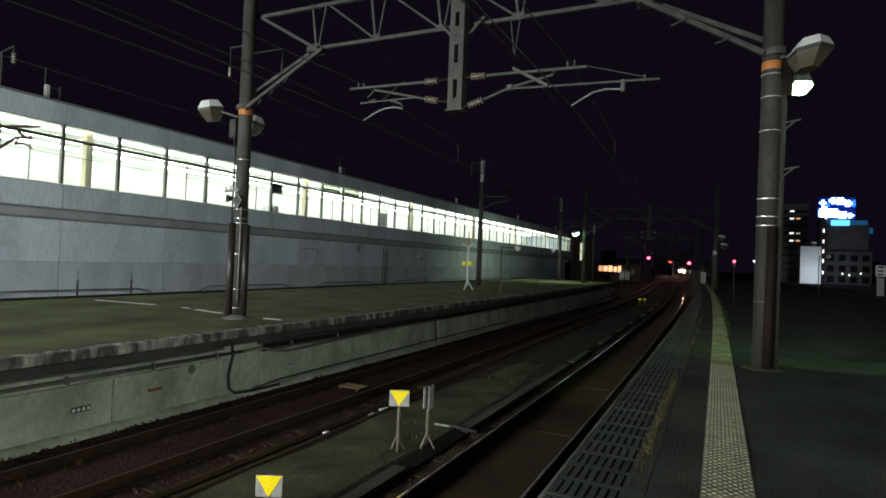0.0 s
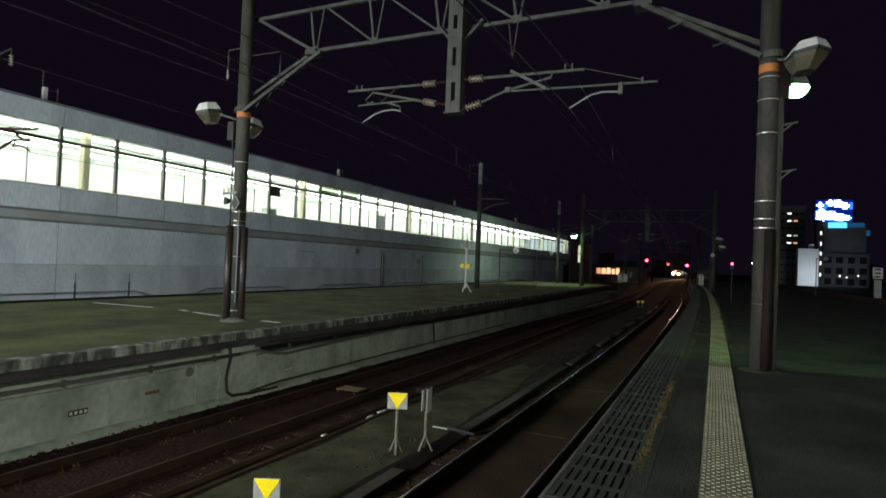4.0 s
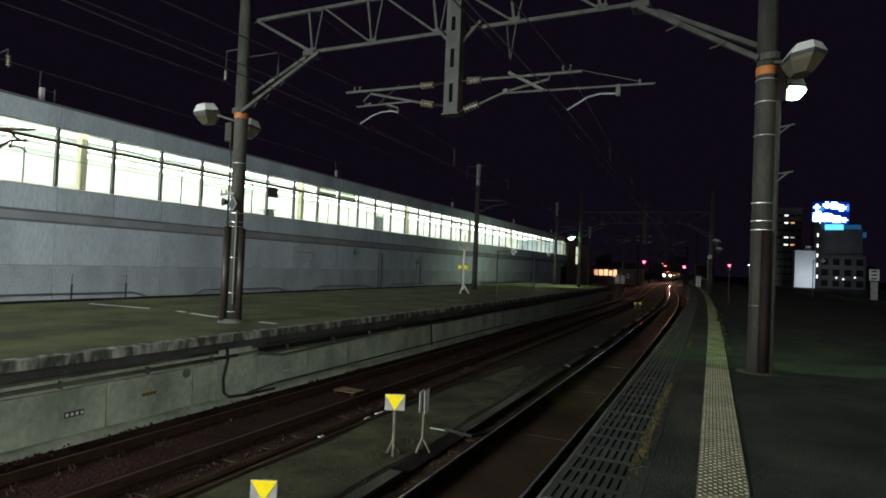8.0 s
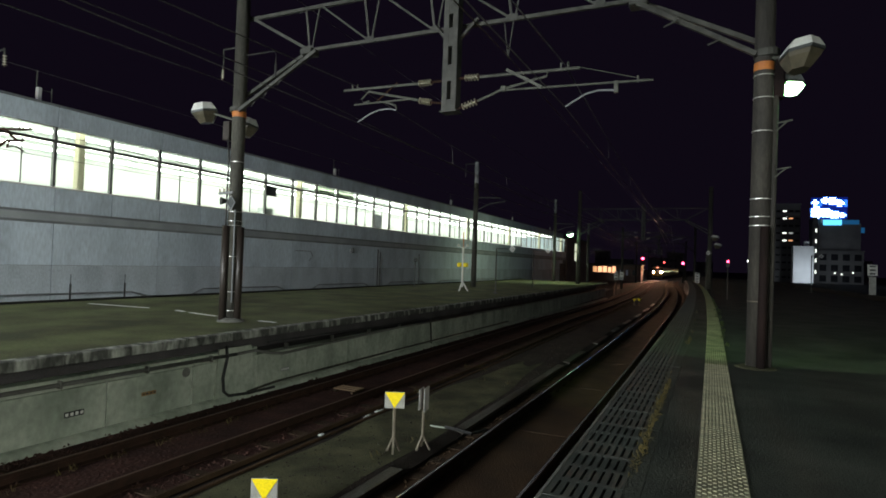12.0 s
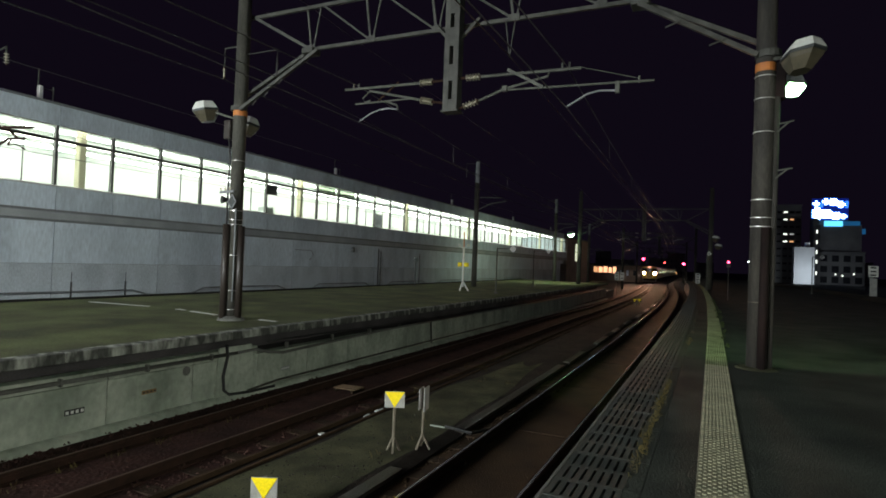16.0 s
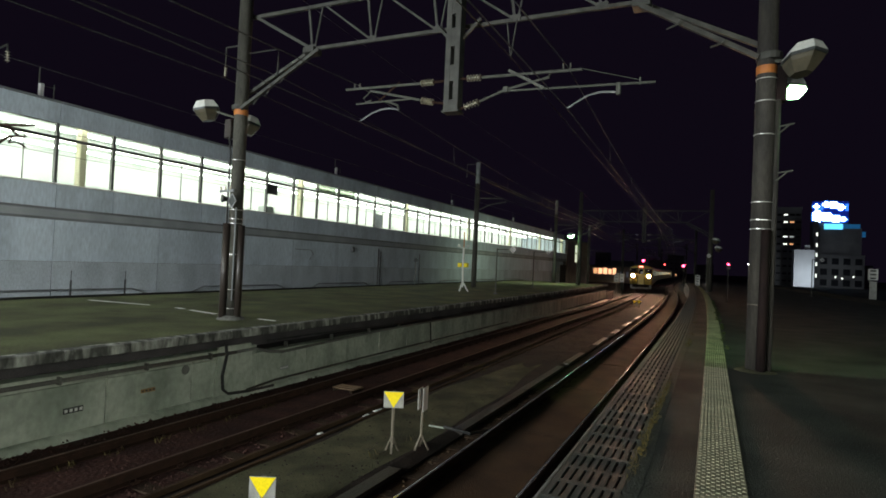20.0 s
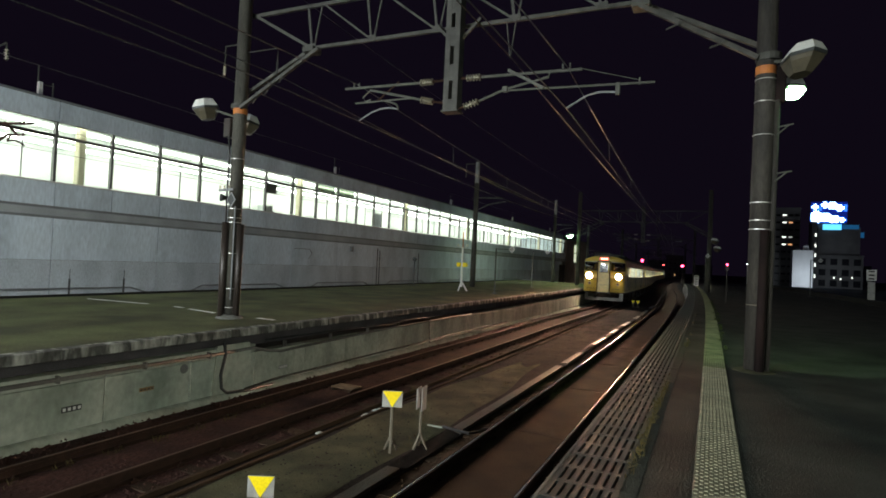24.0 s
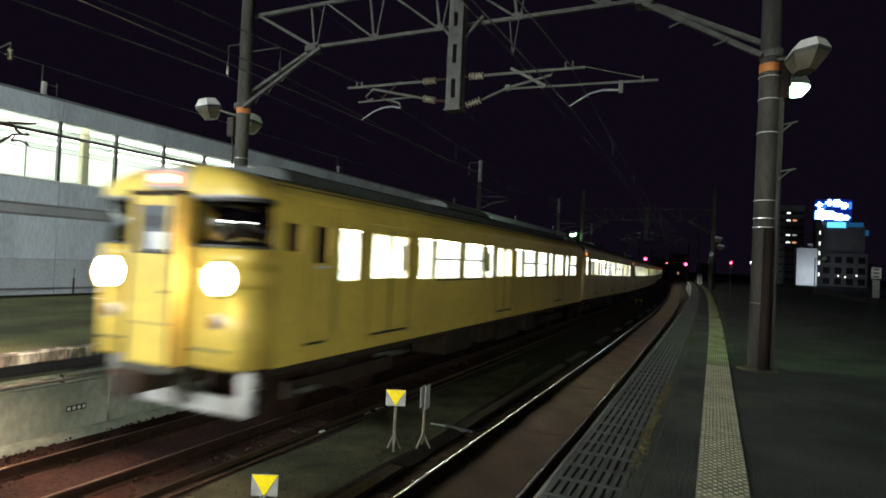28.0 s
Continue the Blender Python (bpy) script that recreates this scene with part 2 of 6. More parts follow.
COOL_DIM = glow("dim_cool_window", (0.95, 1.0, 0.95), 0.35)
COOL_LAMP = glow("street_lamp_glass", (0.95, 1.0, 0.95), 9.0)
ANNEX_WIN = glow("annex_window", (0.92, 1.0, 0.70), 0.8)
DIM_WIN = glow("dim_window", (0.8, 0.85, 1.0), 0.012)
NEON_WHITE = glow("neon_white", (0.72, 0.90, 1.0), 8.0)
NEON_BLUE = glow("neon_blue", (0.04, 0.22, 1.0), 1.5)
NEON_BOARD = glow("neon_board", (0.01, 0.04, 0.5), 0.22)
NEON_CYAN = glow("neon_cyan", (0.03, 0.25, 0.60), 0.22)
NEON_CYAN_BRIGHT = glow("neon_cyan_bright", (0.12, 0.60, 1.0), 1.7)

# ---- mesh helpers ----


def box(bm, x0, x1, y0, y1, z0, z1):
    v = [bm.verts.new(p) for p in ((x0, y0, z0), (x1, y0, z0), (x1, y1, z0), (x0, y1, z0), (x0, y0, z1), (x1, y0, z1), (x1, y1, z1), (x0, y1, z1))]
    for f in ((3, 2, 1, 0), (4, 5, 6, 7), (0, 1, 5, 4), (1, 2, 6, 5), (2, 3, 7, 6), (3, 0, 4, 7)):
        bm.faces.new([v[i] for i in f])
    return bm


def rbox(x0, x1, y0, y1, z0, z1, r=0.01):
    """A bmesh of one box with bevelled edges."""
    bm = box(bmesh.new(), x0, x1, y0, y1, z0, z1)
    bmesh.ops.bevel(bm, geom=bm.edges[:], offset=r, segments=1, affect="EDGES")
    return bm


def tube(bm, pts, r, n=8, r_end=None):
    """A round bar along pts."""
    pts = [Vector(p) for p in pts]
    rings = []
    for i, p in enumerate(pts):
        d = (pts[min(i + 1, len(pts) - 1)] - pts[max(i - 1, 0)]).normalized()
        side = d.cross((0, 0, 1)) if abs(d.z) < 0.95 else d.cross((0, 1, 0))
        side.normalize()
        up = side.cross(d)
        rad = r if r_end is None else r + (r_end - r) * i / (len(pts) - 1)
        rings.append([bm.verts.new(p + rad * (math.cos(a) * side + math.sin(a) * up)) for a in (2 * math.pi * k / n for k in range(n))])
    for a, b in zip(rings, rings[1:]):
        for k in range(n):
            bm.faces.new((a[k], a[(k + 1) % n], b[(k + 1) % n], b[k]))
    bm.faces.new(rings[0])
    bm.faces.new(rings[-1][::-1])
    return bm


def bar(bm, p, q, w, h):
    """A square bar from p to q, w across and h high."""
    p, q = Vector(p), Vector(q)
    d = (q - p).normalized()
    side = d.cross((0, 0, 1)) if abs(d.z) < 0.97 else d.cross((0, 1, 0))
    side.normalize()
    up = side.cross(d)
    v = [bm.verts.new(e + a * side * w / 2 + b * up * h / 2) for e in (p, q) for a, b in ((-1, -1), (1, -1), (1, 1), (-1, 1))]
    for f in ((3, 2, 1, 0), (4, 5, 6, 7), (0, 1, 5, 4), (1, 2, 6, 5), (2, 3, 7, 6), (3, 0, 4, 7)):
        bm.faces.new([v[i] for i in f])
    return bm


def lathe(bm, profile, n=14, m=None):
    """Profile of (radius, height) turned round z, moved by m."""
    m = m or Matrix()
    rings = [[bm.verts.new(m @ Vector((r * math.cos(2 * math.pi * k / n), r * math.sin(2 * math.pi * k / n), z))) for k in range(n)] for r, z in profile]
    for a, b in zip(rings, rings[1:]):
        for k in range(n):
            bm.faces.new((a[k], a[(k + 1) % n], b[(k + 1) % n], b[k]))
    bm.faces.new(rings[0][::-1])
    bm.faces.new(rings[-1])
    return bm


def prism(bm, poly, x0, x1, axis="x"):
    """A polygon of (u, v) pushed along an axis: for x, (u, v) = (y, z); for y, (x, z); for z, (x, y)."""
    def put(u, v, w):
        return {"x": (w, u, v), "y": (u, w, v), "z": (u, v, w)}[axis]
    a, b = [bm.verts.new(put(u, v, x0)) for u, v in poly], [bm.verts.new(put(u, v, x1)) for u, v in poly]
    n = len(poly)
    bm.faces.new(a[::-1])
    bm.faces.new(b)
    for i in range(n):
        bm.faces.new((a[i], a[(i + 1) % n], b[(i + 1) % n], b[i]))
    return bm


def mesh_of(name, bm, material, smooth=False):
    bmesh.ops.recalc_face_normals(bm, faces=bm.faces[:])
    me = bpy.data.meshes.new(name)
    bm.to_mesh(me)
    bm.free()
    me.materials.append(material)
    if smooth:
        for p in me.polygons:
            p.use_smooth = True
    return me


def part(name, bm, material, parent, label="", smooth=False):
    """One mesh object under a thing or a part."""
    ob = new(name, mesh_of(name, bm, material, smooth) if isinstance(bm, bmesh.types.BMesh) else bm)
    ob.parent = parent
    return tagged(ob, label) if label else ob


def solid(name, bm, material, label, category, kind="structure", group="", smooth=False):
    return tagged(new(name, mesh_of(name, bm, material, smooth)), label, category, group, kind)


def thing(name, m, label, category, group="", kind=""):
    ob = new(name)
    ob.matrix_world = m if isinstance(m, Matrix) else pose(*m)
    return tagged(ob, label, category, group, kind)


def bend(y):
    """How far the line has swung to the left at y: a left-hand curve, then an easing back."""
    if y < 10:
        return 0.0
    if y < 100:
        return -(y - 10) ** 2 / 2400
    k = (0.075 - 0.02) / 80
    if y < 180:
        return -3.375 - 0.075 * (y - 100) + k * (y - 100) ** 2 / 2
    return -7.175 - 0.02 * (y - 180)


def fall(y):
    """The line's slight descent beyond the platforms' first stretch."""
    return 0.0 if y < 28 else -0.4 * (1 - math.exp(-(y - 28) / 30))


def bend_angle(y):
    return math.atan2(-(bend(y + 0.5) - bend(y - 0.5)), 1.0)


def steps(y0, y1, d=3.0):
    n = max(1, round((y1 - y0) / d))
    return [y0 + (y1 - y0) * i / n for i in range(n + 1)]


def sweep(bm, section, ys, closed=True):
    """A section of (x, z) swept along the curving line."""
    rings = [[bm.verts.new((x + bend(y), y, z + (fall(y) if z < -1.0 else 0.0))) for x, z in section] for y in ys]
    n = len(section)
    for a, b in zip(rings, rings[1:]):
        for k in range(n if closed else n - 1):
            bm.faces.new((a[k], a[(k + 1) % n], b[(k + 1) % n], b[k]))
    if closed:
        bm.faces.new(rings[0])
        bm.faces.new(rings[-1][::-1])
    return bm


def rect(x0, x1, z0, z1):
    return ((x0, z0), (x1, z0), (x1, z1), (x0, z1))


RAIL = -1.14
NEAR, FAR = -2.416, -6.50

# ---- ground, platforms and tracks ----
YS = steps(-72, 300, 4.0)
YP = steps(-72, 86, 2.0)
YF = steps(-72, 56, 2.0)

bm = bmesh.new()
bmesh.ops.create_grid(bm, x_segments=8, y_segments=8, size=1500)
bmesh.ops.translate(bm, verts=bm.verts[:], vec=(0, 900, -1.75))
solid("ground", bm, EARTH, "dark earth round the railway at night", "ground")

solid("track_bed_far", sweep(bmesh.new(), ((FAR - 1.55, -1.32), (FAR - 0.62, -1.285), (FAR + 0.62, -1.285), (FAR + 1.15, -1.32), (FAR + 1.15, -1.80), (FAR - 1.55, -1.80)), YS), BALLAST, "rusty red-brown ballast under the far track", "ballast")
solid("track_bed_near", sweep(bmesh.new(), ((NEAR - 1.0, -1.31), (NEAR - 0.6, -1.28), (NEAR + 0.6, -1.28), (NEAR + 1.55, -1.31), (NEAR + 1.55, -1.80), (NEAR - 1.0, -1.80)), YS), TRACKBED, "dark brown ballast under the near track", "ballast")
solid("track_middle", sweep(bmesh.new(), ((FAR + 1.15, -1.27), (FAR + 1.5, -1.22), (NEAR - 1.2, -1.22), (NEAR - 1.0, -1.27), (NEAR - 1.0, -1.8), (FAR + 1.15, -1.8)), YS), GRAVEL, "grey-green gravel strip between the two tracks", "gravel")
# olive sheet that paints the canopy lamps' near reach onto the dark gravel
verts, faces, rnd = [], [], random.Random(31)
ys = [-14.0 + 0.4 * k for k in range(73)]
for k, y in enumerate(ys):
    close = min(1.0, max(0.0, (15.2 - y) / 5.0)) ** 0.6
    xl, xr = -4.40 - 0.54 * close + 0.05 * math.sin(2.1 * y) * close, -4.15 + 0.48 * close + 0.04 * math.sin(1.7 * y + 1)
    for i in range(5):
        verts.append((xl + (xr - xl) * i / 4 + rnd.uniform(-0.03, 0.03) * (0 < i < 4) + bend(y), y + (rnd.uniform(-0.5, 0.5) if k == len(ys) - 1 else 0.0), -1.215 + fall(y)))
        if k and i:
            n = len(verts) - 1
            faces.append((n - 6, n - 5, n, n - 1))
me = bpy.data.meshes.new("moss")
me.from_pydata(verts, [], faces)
me.materials.append(LIT_GRAVEL_MOSS)
tagged(new("moss", me), "olive sheet with lamp light painted in, over the gravel between the tracks", "moss", "", "stuff")
solid("track_bed_back", sweep(bmesh.new(), rect(-19.6, -16.3, -1.8, -1.32), YS), BALLAST, "dark ballast behind the far platform", "ballast")


def loose_stones(name, x0, x1, y0, y1, z, count, size, material, label):
    """Loose stones lying on a bed, one mesh."""
    rnd = random.Random(name)
    verts, faces = [], []
    for _ in range(count):
        y = y0 + (y1 - y0) * rnd.random() ** 1.7
        x = rnd.uniform(x0, x1) + bend(y)
        s = size * rnd.uniform(0.5, 1.3)
        n, a = len(verts), rnd.uniform(0, 6.28)
        for dx, dy, dz in ((1, 0, 0), (0, 1, 0.1), (-1, 0.1, 0), (0, -1, 0.15), (0.1, 0.1, 0.8)):
            k = rnd.uniform(0.7, 1.2)
            verts.append((x + k * s * (dx * math.cos(a) - dy * math.sin(a)), y + k * s * (dx * math.sin(a) + dy * math.cos(a)), z + fall(y) + k * s * dz - 0.004))
        faces += [(n, n + 1, n + 4), (n + 1, n + 2, n + 4), (n + 2, n + 3, n + 4), (n + 3, n, n + 4)]
    me = bpy.data.meshes.new(name)
    me.from_pydata(verts, [], faces)
    me.materials.append(material)
    return tagged(new(name, me), label, "ballast stones", "", "stuff")


loose_stones("ballast_stones", FAR - 1.5, FAR + 1.1, 3, 42, -1.30, 6000, 0.032, BALLAST, "loose rusty ballast stones along the far track")
loose_stones("gravel_stones", FAR + 1.5, NEAR - 1.2, 3, 40, -1.218, 3400, 0.020, GRAVEL, "loose grey gravel between the tracks")
loose_stones("near_ballast_stones", NEAR - 0.95, NEAR + 1.4, 3, 42, -1.297, 4000, 0.028, TRACKBED, "loose dark ballast stones along the near track")


def track(name, x, label, head):
    """Two rails with shiny heads."""
    t = tagged(new(name), label, "railway track", "tracks", "structure")
    for side in (-1, 1):
        c = x + side * 0.566
        rail = part("rail", sweep(bmesh.new(), ((c - 0.0635, RAIL - 0.153), (c + 0.0635, RAIL - 0.153), (c + 0.0635, RAIL - 0.14), (c + 0.009, RAIL - 0.12), (c + 0.009, RAIL - 0.05), (c + 0.032, RAIL - 0.04), (c + 0.032, RAIL - 0.006), (c - 0.032, RAIL - 0.006), (c - 0.032, RAIL - 0.04), (c - 0.009, RAIL - 0.05), (c - 0.009, RAIL - 0.12), (c - 0.0635, RAIL - 0.14)), YS), RUST, t, "rusty steel rail")
        part("rail_head", sweep(bmesh.new(), ((c - 0.017, RAIL - 0.0055), (c + 0.017, RAIL - 0.0055), (c + 0.013, RAIL), (c - 0.013, RAIL)), YS), head, rail, "polished running surface")
    return t


track_far = track("track_far", FAR, "railway track with rusty rails beside the far platform", RAIL_DULL)
track_near = track("track_near", NEAR, "railway track with polished rails beside the near platform", STEEL)

# near platform: slab, face, surface
solid("platform_near", sweep(bmesh.new(), ((-0.37, -0.02), (-0.37, -0.26), (-0.84, -0.26), (-0.84, -1.8), (9.0, -1.8), (9.0, -0.02)), YP), SHADE_CONCRETE, "concrete body of the near platform", "platform")
solid("platform_near_surface", sweep(bmesh.new(), rect(-0.36, 9.0, -0.02, 0.0), YP), ASPHALT, "dark worn asphalt surface of the near platform", "asphalt")
solid("parapet", sweep(bmesh.new(), rect(9.0, 9.2, -1.8, 0.30), YP), PARAPET, "low dark concrete parapet along the platform's edge", "parapet")
solid("platform_near_ramp", sweep(bmesh.new(), rect(-0.6, 8.6, -1.75, -0.9), steps(86.05, 100, 3)), CONCRETE_DARK, "dark ramp at the end of the near platform", "ramp")

# far platform
solid("platform_far", sweep(bmesh.new(), ((-9.0, -0.205), (-9.0, -0.62), (-8.30, -0.62), (-8.30, -1.8), (-16.2, -1.8), (-16.2, -0.205)), YF), SHADE_CONCRETE, "concrete body of the far platform", "platform")
solid("platform_far_surface", sweep(bmesh.new(), rect(-16.25, -8.17, -0.20, -0.08), YF), ASPHALT_FAR, "weathered green-grey asphalt surface of the far platform", "asphalt")
solid("platform_far_ramp", sweep(bmesh.new(), rect(-15.8, -8.5, -1.8, -0.95), steps(56.05, 66, 2.5)), CONCRETE_DARK, "dark concrete ramp at the far platform's end", "ramp")
# weathered foot along the wall
bm = sweep(bmesh.new(), ((-8.16, -1.8), (-7.88, -1.36), (-7.95, -1.24), (-8.10, -1.20), (-8.16, -1.24)), YF)
solid("wall_footing", bm, CONCRETE, "rough pale concrete footing below the far platform", "footing", smooth=True)

# the kerb of the back edge and the painted line across the far platform
solid("platform_far_back_edge", sweep(bmesh.new(), rect(-16.42, -16.25, -0.5, -0.025), YF), PARAPET, "dark kerb at the back of the far platform", "kerb")


def stripe(name, x0, y0, x1, y1, w, z, label):
    d = Vector((x1 - x0, y1 - y0)).normalized() * w / 2
    n = Vector((-d.y, d.x))
    bm = prism(bmesh.new(), [(x0 + n.x, y0 + n.y), (x0 - n.x, y0 - n.y), (x1 - n.x, y1 - n.y), (x1 + n.x, y1 + n.y)], z, z + 0.004, "z")
    return solid(name, bm, LINE, label, "line marking", "structure", "line markings")


for a, b in (((-15.37, 10.24), (-13.31, 10.47)), ((-12.32, 10.50), (-11.97, 10.43)), ((-11.65, 10.34), (-10.58, 10.14)), ((-9.20, 10.06), (-8.69, 10.03))):
    stripe("line_marking", a[0], a[1] , b[0], b[1], 0.10, -0.08, "worn white line painted on the far platform")

# cable troughs and covers between the tracks
trough = tagged(new("cable_trough"), "grey concrete cable trough with lids beside the far track", "cable trough", "", "structure")
for side in (FAR + 1.2, FAR + 1.45):
    part("trough_wall", sweep(bmesh.new(), rect(side - 0.025, side + 0.025, -1.35, -1.195), steps(3, 60, 3)), TRACKBED, trough)
cover_line = tagged(new("duct_line"), "narrow worn duct covers beside the near rail", "duct", "", "structure")
rnd = random.Random(3)
for y0, y1 in ((3.0, 6.4), (8.3, 11.8), (11.83, 15.2), (15.7, 18.0), (20.2, 22.6), (24.5, 26.2), (28.2, 31.0), (33.4, 36.2), (39, 43), (46, 50)):
    dx = rnd.uniform(-0.02, 0.02)
    part("duct_cover", sweep(bmesh.new(), rect(-3.60 + dx, -3.42 + dx, -1.30, -1.214 + dx * 0.2), [y0, (y0 + y1) / 2, y1]), DUCT, cover_line, "weathered board")

# ---- lit platform canopies behind the camera ----


def build_canopy(name, x0, x1, y0, y1, z, floor_z, label):
    c = tagged(new(name), label, "canopy", "canopies", "structure")
    part("roof_slab", rbox(x0, x1, y0, y1, z, z + 0.16, 0.02), GREY_PAINT, c)
    for x in (x0, x1):
        part("fascia", rbox(x - 0.04, x + 0.04, y0, y1, z - 0.12, z + 0.26, 0.01), WHITE, c)
    y = y1 - 5.0
    while y > y0:
        for x in (x0 + 1.2, x1 - 1.2):
            part("post", tube(bmesh.new(), [(x, y, floor_z), (x, y, z)], 0.09, 10), GREY_PAINT, c, "", True)
        part("beam", rbox(x0 + 0.1, x1 - 0.1, y - 0.08, y + 0.08, z - 0.18, z - 0.002, 0.01), GREY_PAINT, c)
        part("light_strip", rbox(x0 + 0.9, x1 - 0.9, y + 1.4, y + 1.6, z - 0.47, z - 0.39, 0.02), CANOPY_TUBE, c, "lit fluorescent strip across the canopy")
        for x in (x0 + 1.6, x1 - 1.6):
            part("hanger", box(bmesh.new(), x - 0.02, x + 0.02, y + 1.48, y + 1.52, z - 0.39, z), GREY_PAINT, c)
        y -= 3.2


build_canopy("canopy_near", 1.6, 8.6, -70.0, -3.4, 3.5, 0.0, "grey platform canopy with fluorescent strips on the near platform")
build_canopy("canopy_far", -15.9, -9.4, -70.0, -11.2, 3.9, -0.08, "grey platform canopy with fluorescent strips on the far platform")

# ---- station building ----
BX, B0, B1, MOD = -20.0, -12.4, 87.0, 2.03
FIRST = 9.95
EDGE = [FIRST + MOD * k for k in range(-31, 39)]
hall = thing("station_building", (0, 0, 0), "long pale grey station hall with a brightly lit window band", "building")
part("back_wall", box(bmesh.new(), -27.3, -27.05, EDGE[0], EDGE[-1], -1.8, 6.05), HALL, hall)
part("end_wall", box(bmesh.new(), -27.05, BX - 0.24, EDGE[-1] - 0.3, EDGE[-1], -1.8, 6.05), WALL_PAINT, hall)
part("end_wall", box(bmesh.new(), -27.05, BX - 0.24, EDGE[0], EDGE[0] + 0.3, -1.8, 6.05), WALL_PAINT, hall)
part("floor_slab", box(bmesh.new(), -27.05, BX - 0.24, EDGE[0] + 0.3, EDGE[-1] - 0.3, 2.3, 2.6), HALL, hall)
part("roof", box(bmesh.new(), -27.5, BX - 0.24, EDGE[0], EDGE[-1], 5.83, 6.06), CONCRETE_DARK, hall, "flat dark roof")
part("ceiling", box(bmesh.new(), -27.05, BX - 0.24, EDGE[0] + 0.3, EDGE[-1] - 0.3, 5.73, 5.825), HALL, hall)
part("wall_core", box(bmesh.new(), BX - 0.24, BX - 0.06, EDGE[0], EDGE[-1], -1.8, 3.40), CONCRETE_DARK, hall)
part("head_beam", box(bmesh.new(), BX - 0.24, BX - 0.06, EDGE[0], EDGE[-1], 5.47, 6.14), CONCRETE_DARK, hall)
part("gutter", box(bmesh.new(), BX - 0.06, BX + 0.09, EDGE[0], EDGE[-1], 2.555, 2.625), WALL_GUTTER, hall, "dark projecting drip ledge")
part("recess_band", box(bmesh.new(), BX - 0.06, BX + 0.03, EDGE[0], EDGE[-1], 2.30, 2.553), WALL_BAND, hall, "mid-grey band under the drip ledge")
part("shadow_gap", box(bmesh.new(), BX - 0.06, BX - 0.035, EDGE[0], EDGE[-1], 2.225, 2.298), WALL_GUTTER, hall, "dark recessed joint")
part("transom", box(bmesh.new(), BX - 0.20, BX - 0.10, EDGE[0], EDGE[-1], 4.945, 5.045), HALL_FRAME, hall)
for k, y in enumerate(EDGE[:-1], -31):
    if k not in (0, 3, 5, 8, 9, 10, 11, 14) and (0 <= k < 15 or k % 6 not in (2, 3, 5)):
        continue
    part("thin_mullion", box(bmesh.new(), BX - 0.17, BX - 0.13, y + MOD / 2 - 0.012, y + MOD / 2 + 0.012, 3.46, 4.925), HALL_FRAME, hall)
part("sill", box(bmesh.new(), BX - 0.22, BX + 0.03, EDGE[0], EDGE[-1], 3.405, 3.455), WHITE, hall)
mull = mesh_of("mullion", box(bmesh.new(), BX - 0.21, BX - 0.09, -0.05, 0.05, 3.46, 5.465), HALL_FRAME)
pane_lo = mesh_of("pane", box(bmesh.new(), BX - 0.155, BX - 0.145, 0.055, MOD - 0.055, 3.46, 4.925), GLASS)
pane_hi = mesh_of("pane", box(bmesh.new(), BX - 0.155, BX - 0.145, 0.055, MOD - 0.055, 5.05, 5.465), GLASS)
for y in EDGE[:-1]:
    for name, me in (("mullion", mull), ("pane", pane_lo), ("pane", pane_hi)):
        ob = part(name, me, None, hall)
        ob.location.y = y
        ob.visible_shadow = name != "pane"
# the strip at -20.38 is added, to brighten the columns' window side
for k, x in enumerate((-20.38, -22.2, -24.2, -26.2)):
    part("light_strip", box(bmesh.new(), x - 0.16, x + 0.16, EDGE[0] + 1, EDGE[-1] - 1, 5.64, 5.725), TUBE, hall, "bright fluorescent light strip")
col = mesh_of("column", rbox(-20.78, -20.50, -0.13, 0.13, 2.6, 5.73, 0.03), HALL_COLUMN)
for k in range(-5, 7):
    part("column", col, None, hall, "cream interior column").location.y = 13.15 + 12.18 * k
# a dark ventilation opening in one bay, and grey screens behind some of the glass
vent = part("vent_opening", box(bmesh.new(), BX - 0.30, BX - 0.20, 22.22, 22.98, 4.42, 4.92), HALL_FRAME, hall, "dark louvred opening")
for k in range(4):
    part("louvre", bar(bmesh.new(), (BX - 0.18, 22.24, 4.49 + 0.115 * k), (BX - 0.18, 22.96, 4.49 + 0.115 * k), 0.03, 0.05), HALL_FRAME, vent)
part("cupboard", rbox(BX - 0.75, BX - 0.30, 22.25, 22.9, 2.6, 3.80, 0.02), HALL, hall, "pale cupboard behind the glass")
for y in (FIRST + 8 * MOD, FIRST + 9 * MOD):
    part("upper_screen", box(bmesh.new(), BX - 0.34, BX - 0.32, y + 0.07, y + MOD - 0.07, 5.06, 5.46), GREY_FILM, hall, "grey film behind the upper glass")
for y in (34.6,):
    part("blind", box(bmesh.new(), -21.9, -21.86, y + 0.35, y + 1.6, 2.6, 4.6), GREY_PAINT, hall, "grey interior screen")
# lines of services on the outer wall
for y, z0, z1 in ((32.7, -1.0, 2.05), (33.0, -1.0, 1.9), (38.6, -0.6, 1.9)):
    part("down_pipe", tube(bmesh.new(), [(BX + 0.04, y, z0), (BX + 0.04, y, z1)], 0.024, 8), CONDUIT, hall, "thin rusty pipe")
part("service_door", box(bmesh.new(), BX + 0.005, BX + 0.05, 83.2, 86.8, -1.7, 1.75), TRAIN_UNDER, hall, "dark roller door")
part("wall_box", rbox(BX + 0.01, BX + 0.14, 29.5, 29.75, 1.75, 2.05, 0.02), WALL_GUTTER, hall, "small grey junction box")
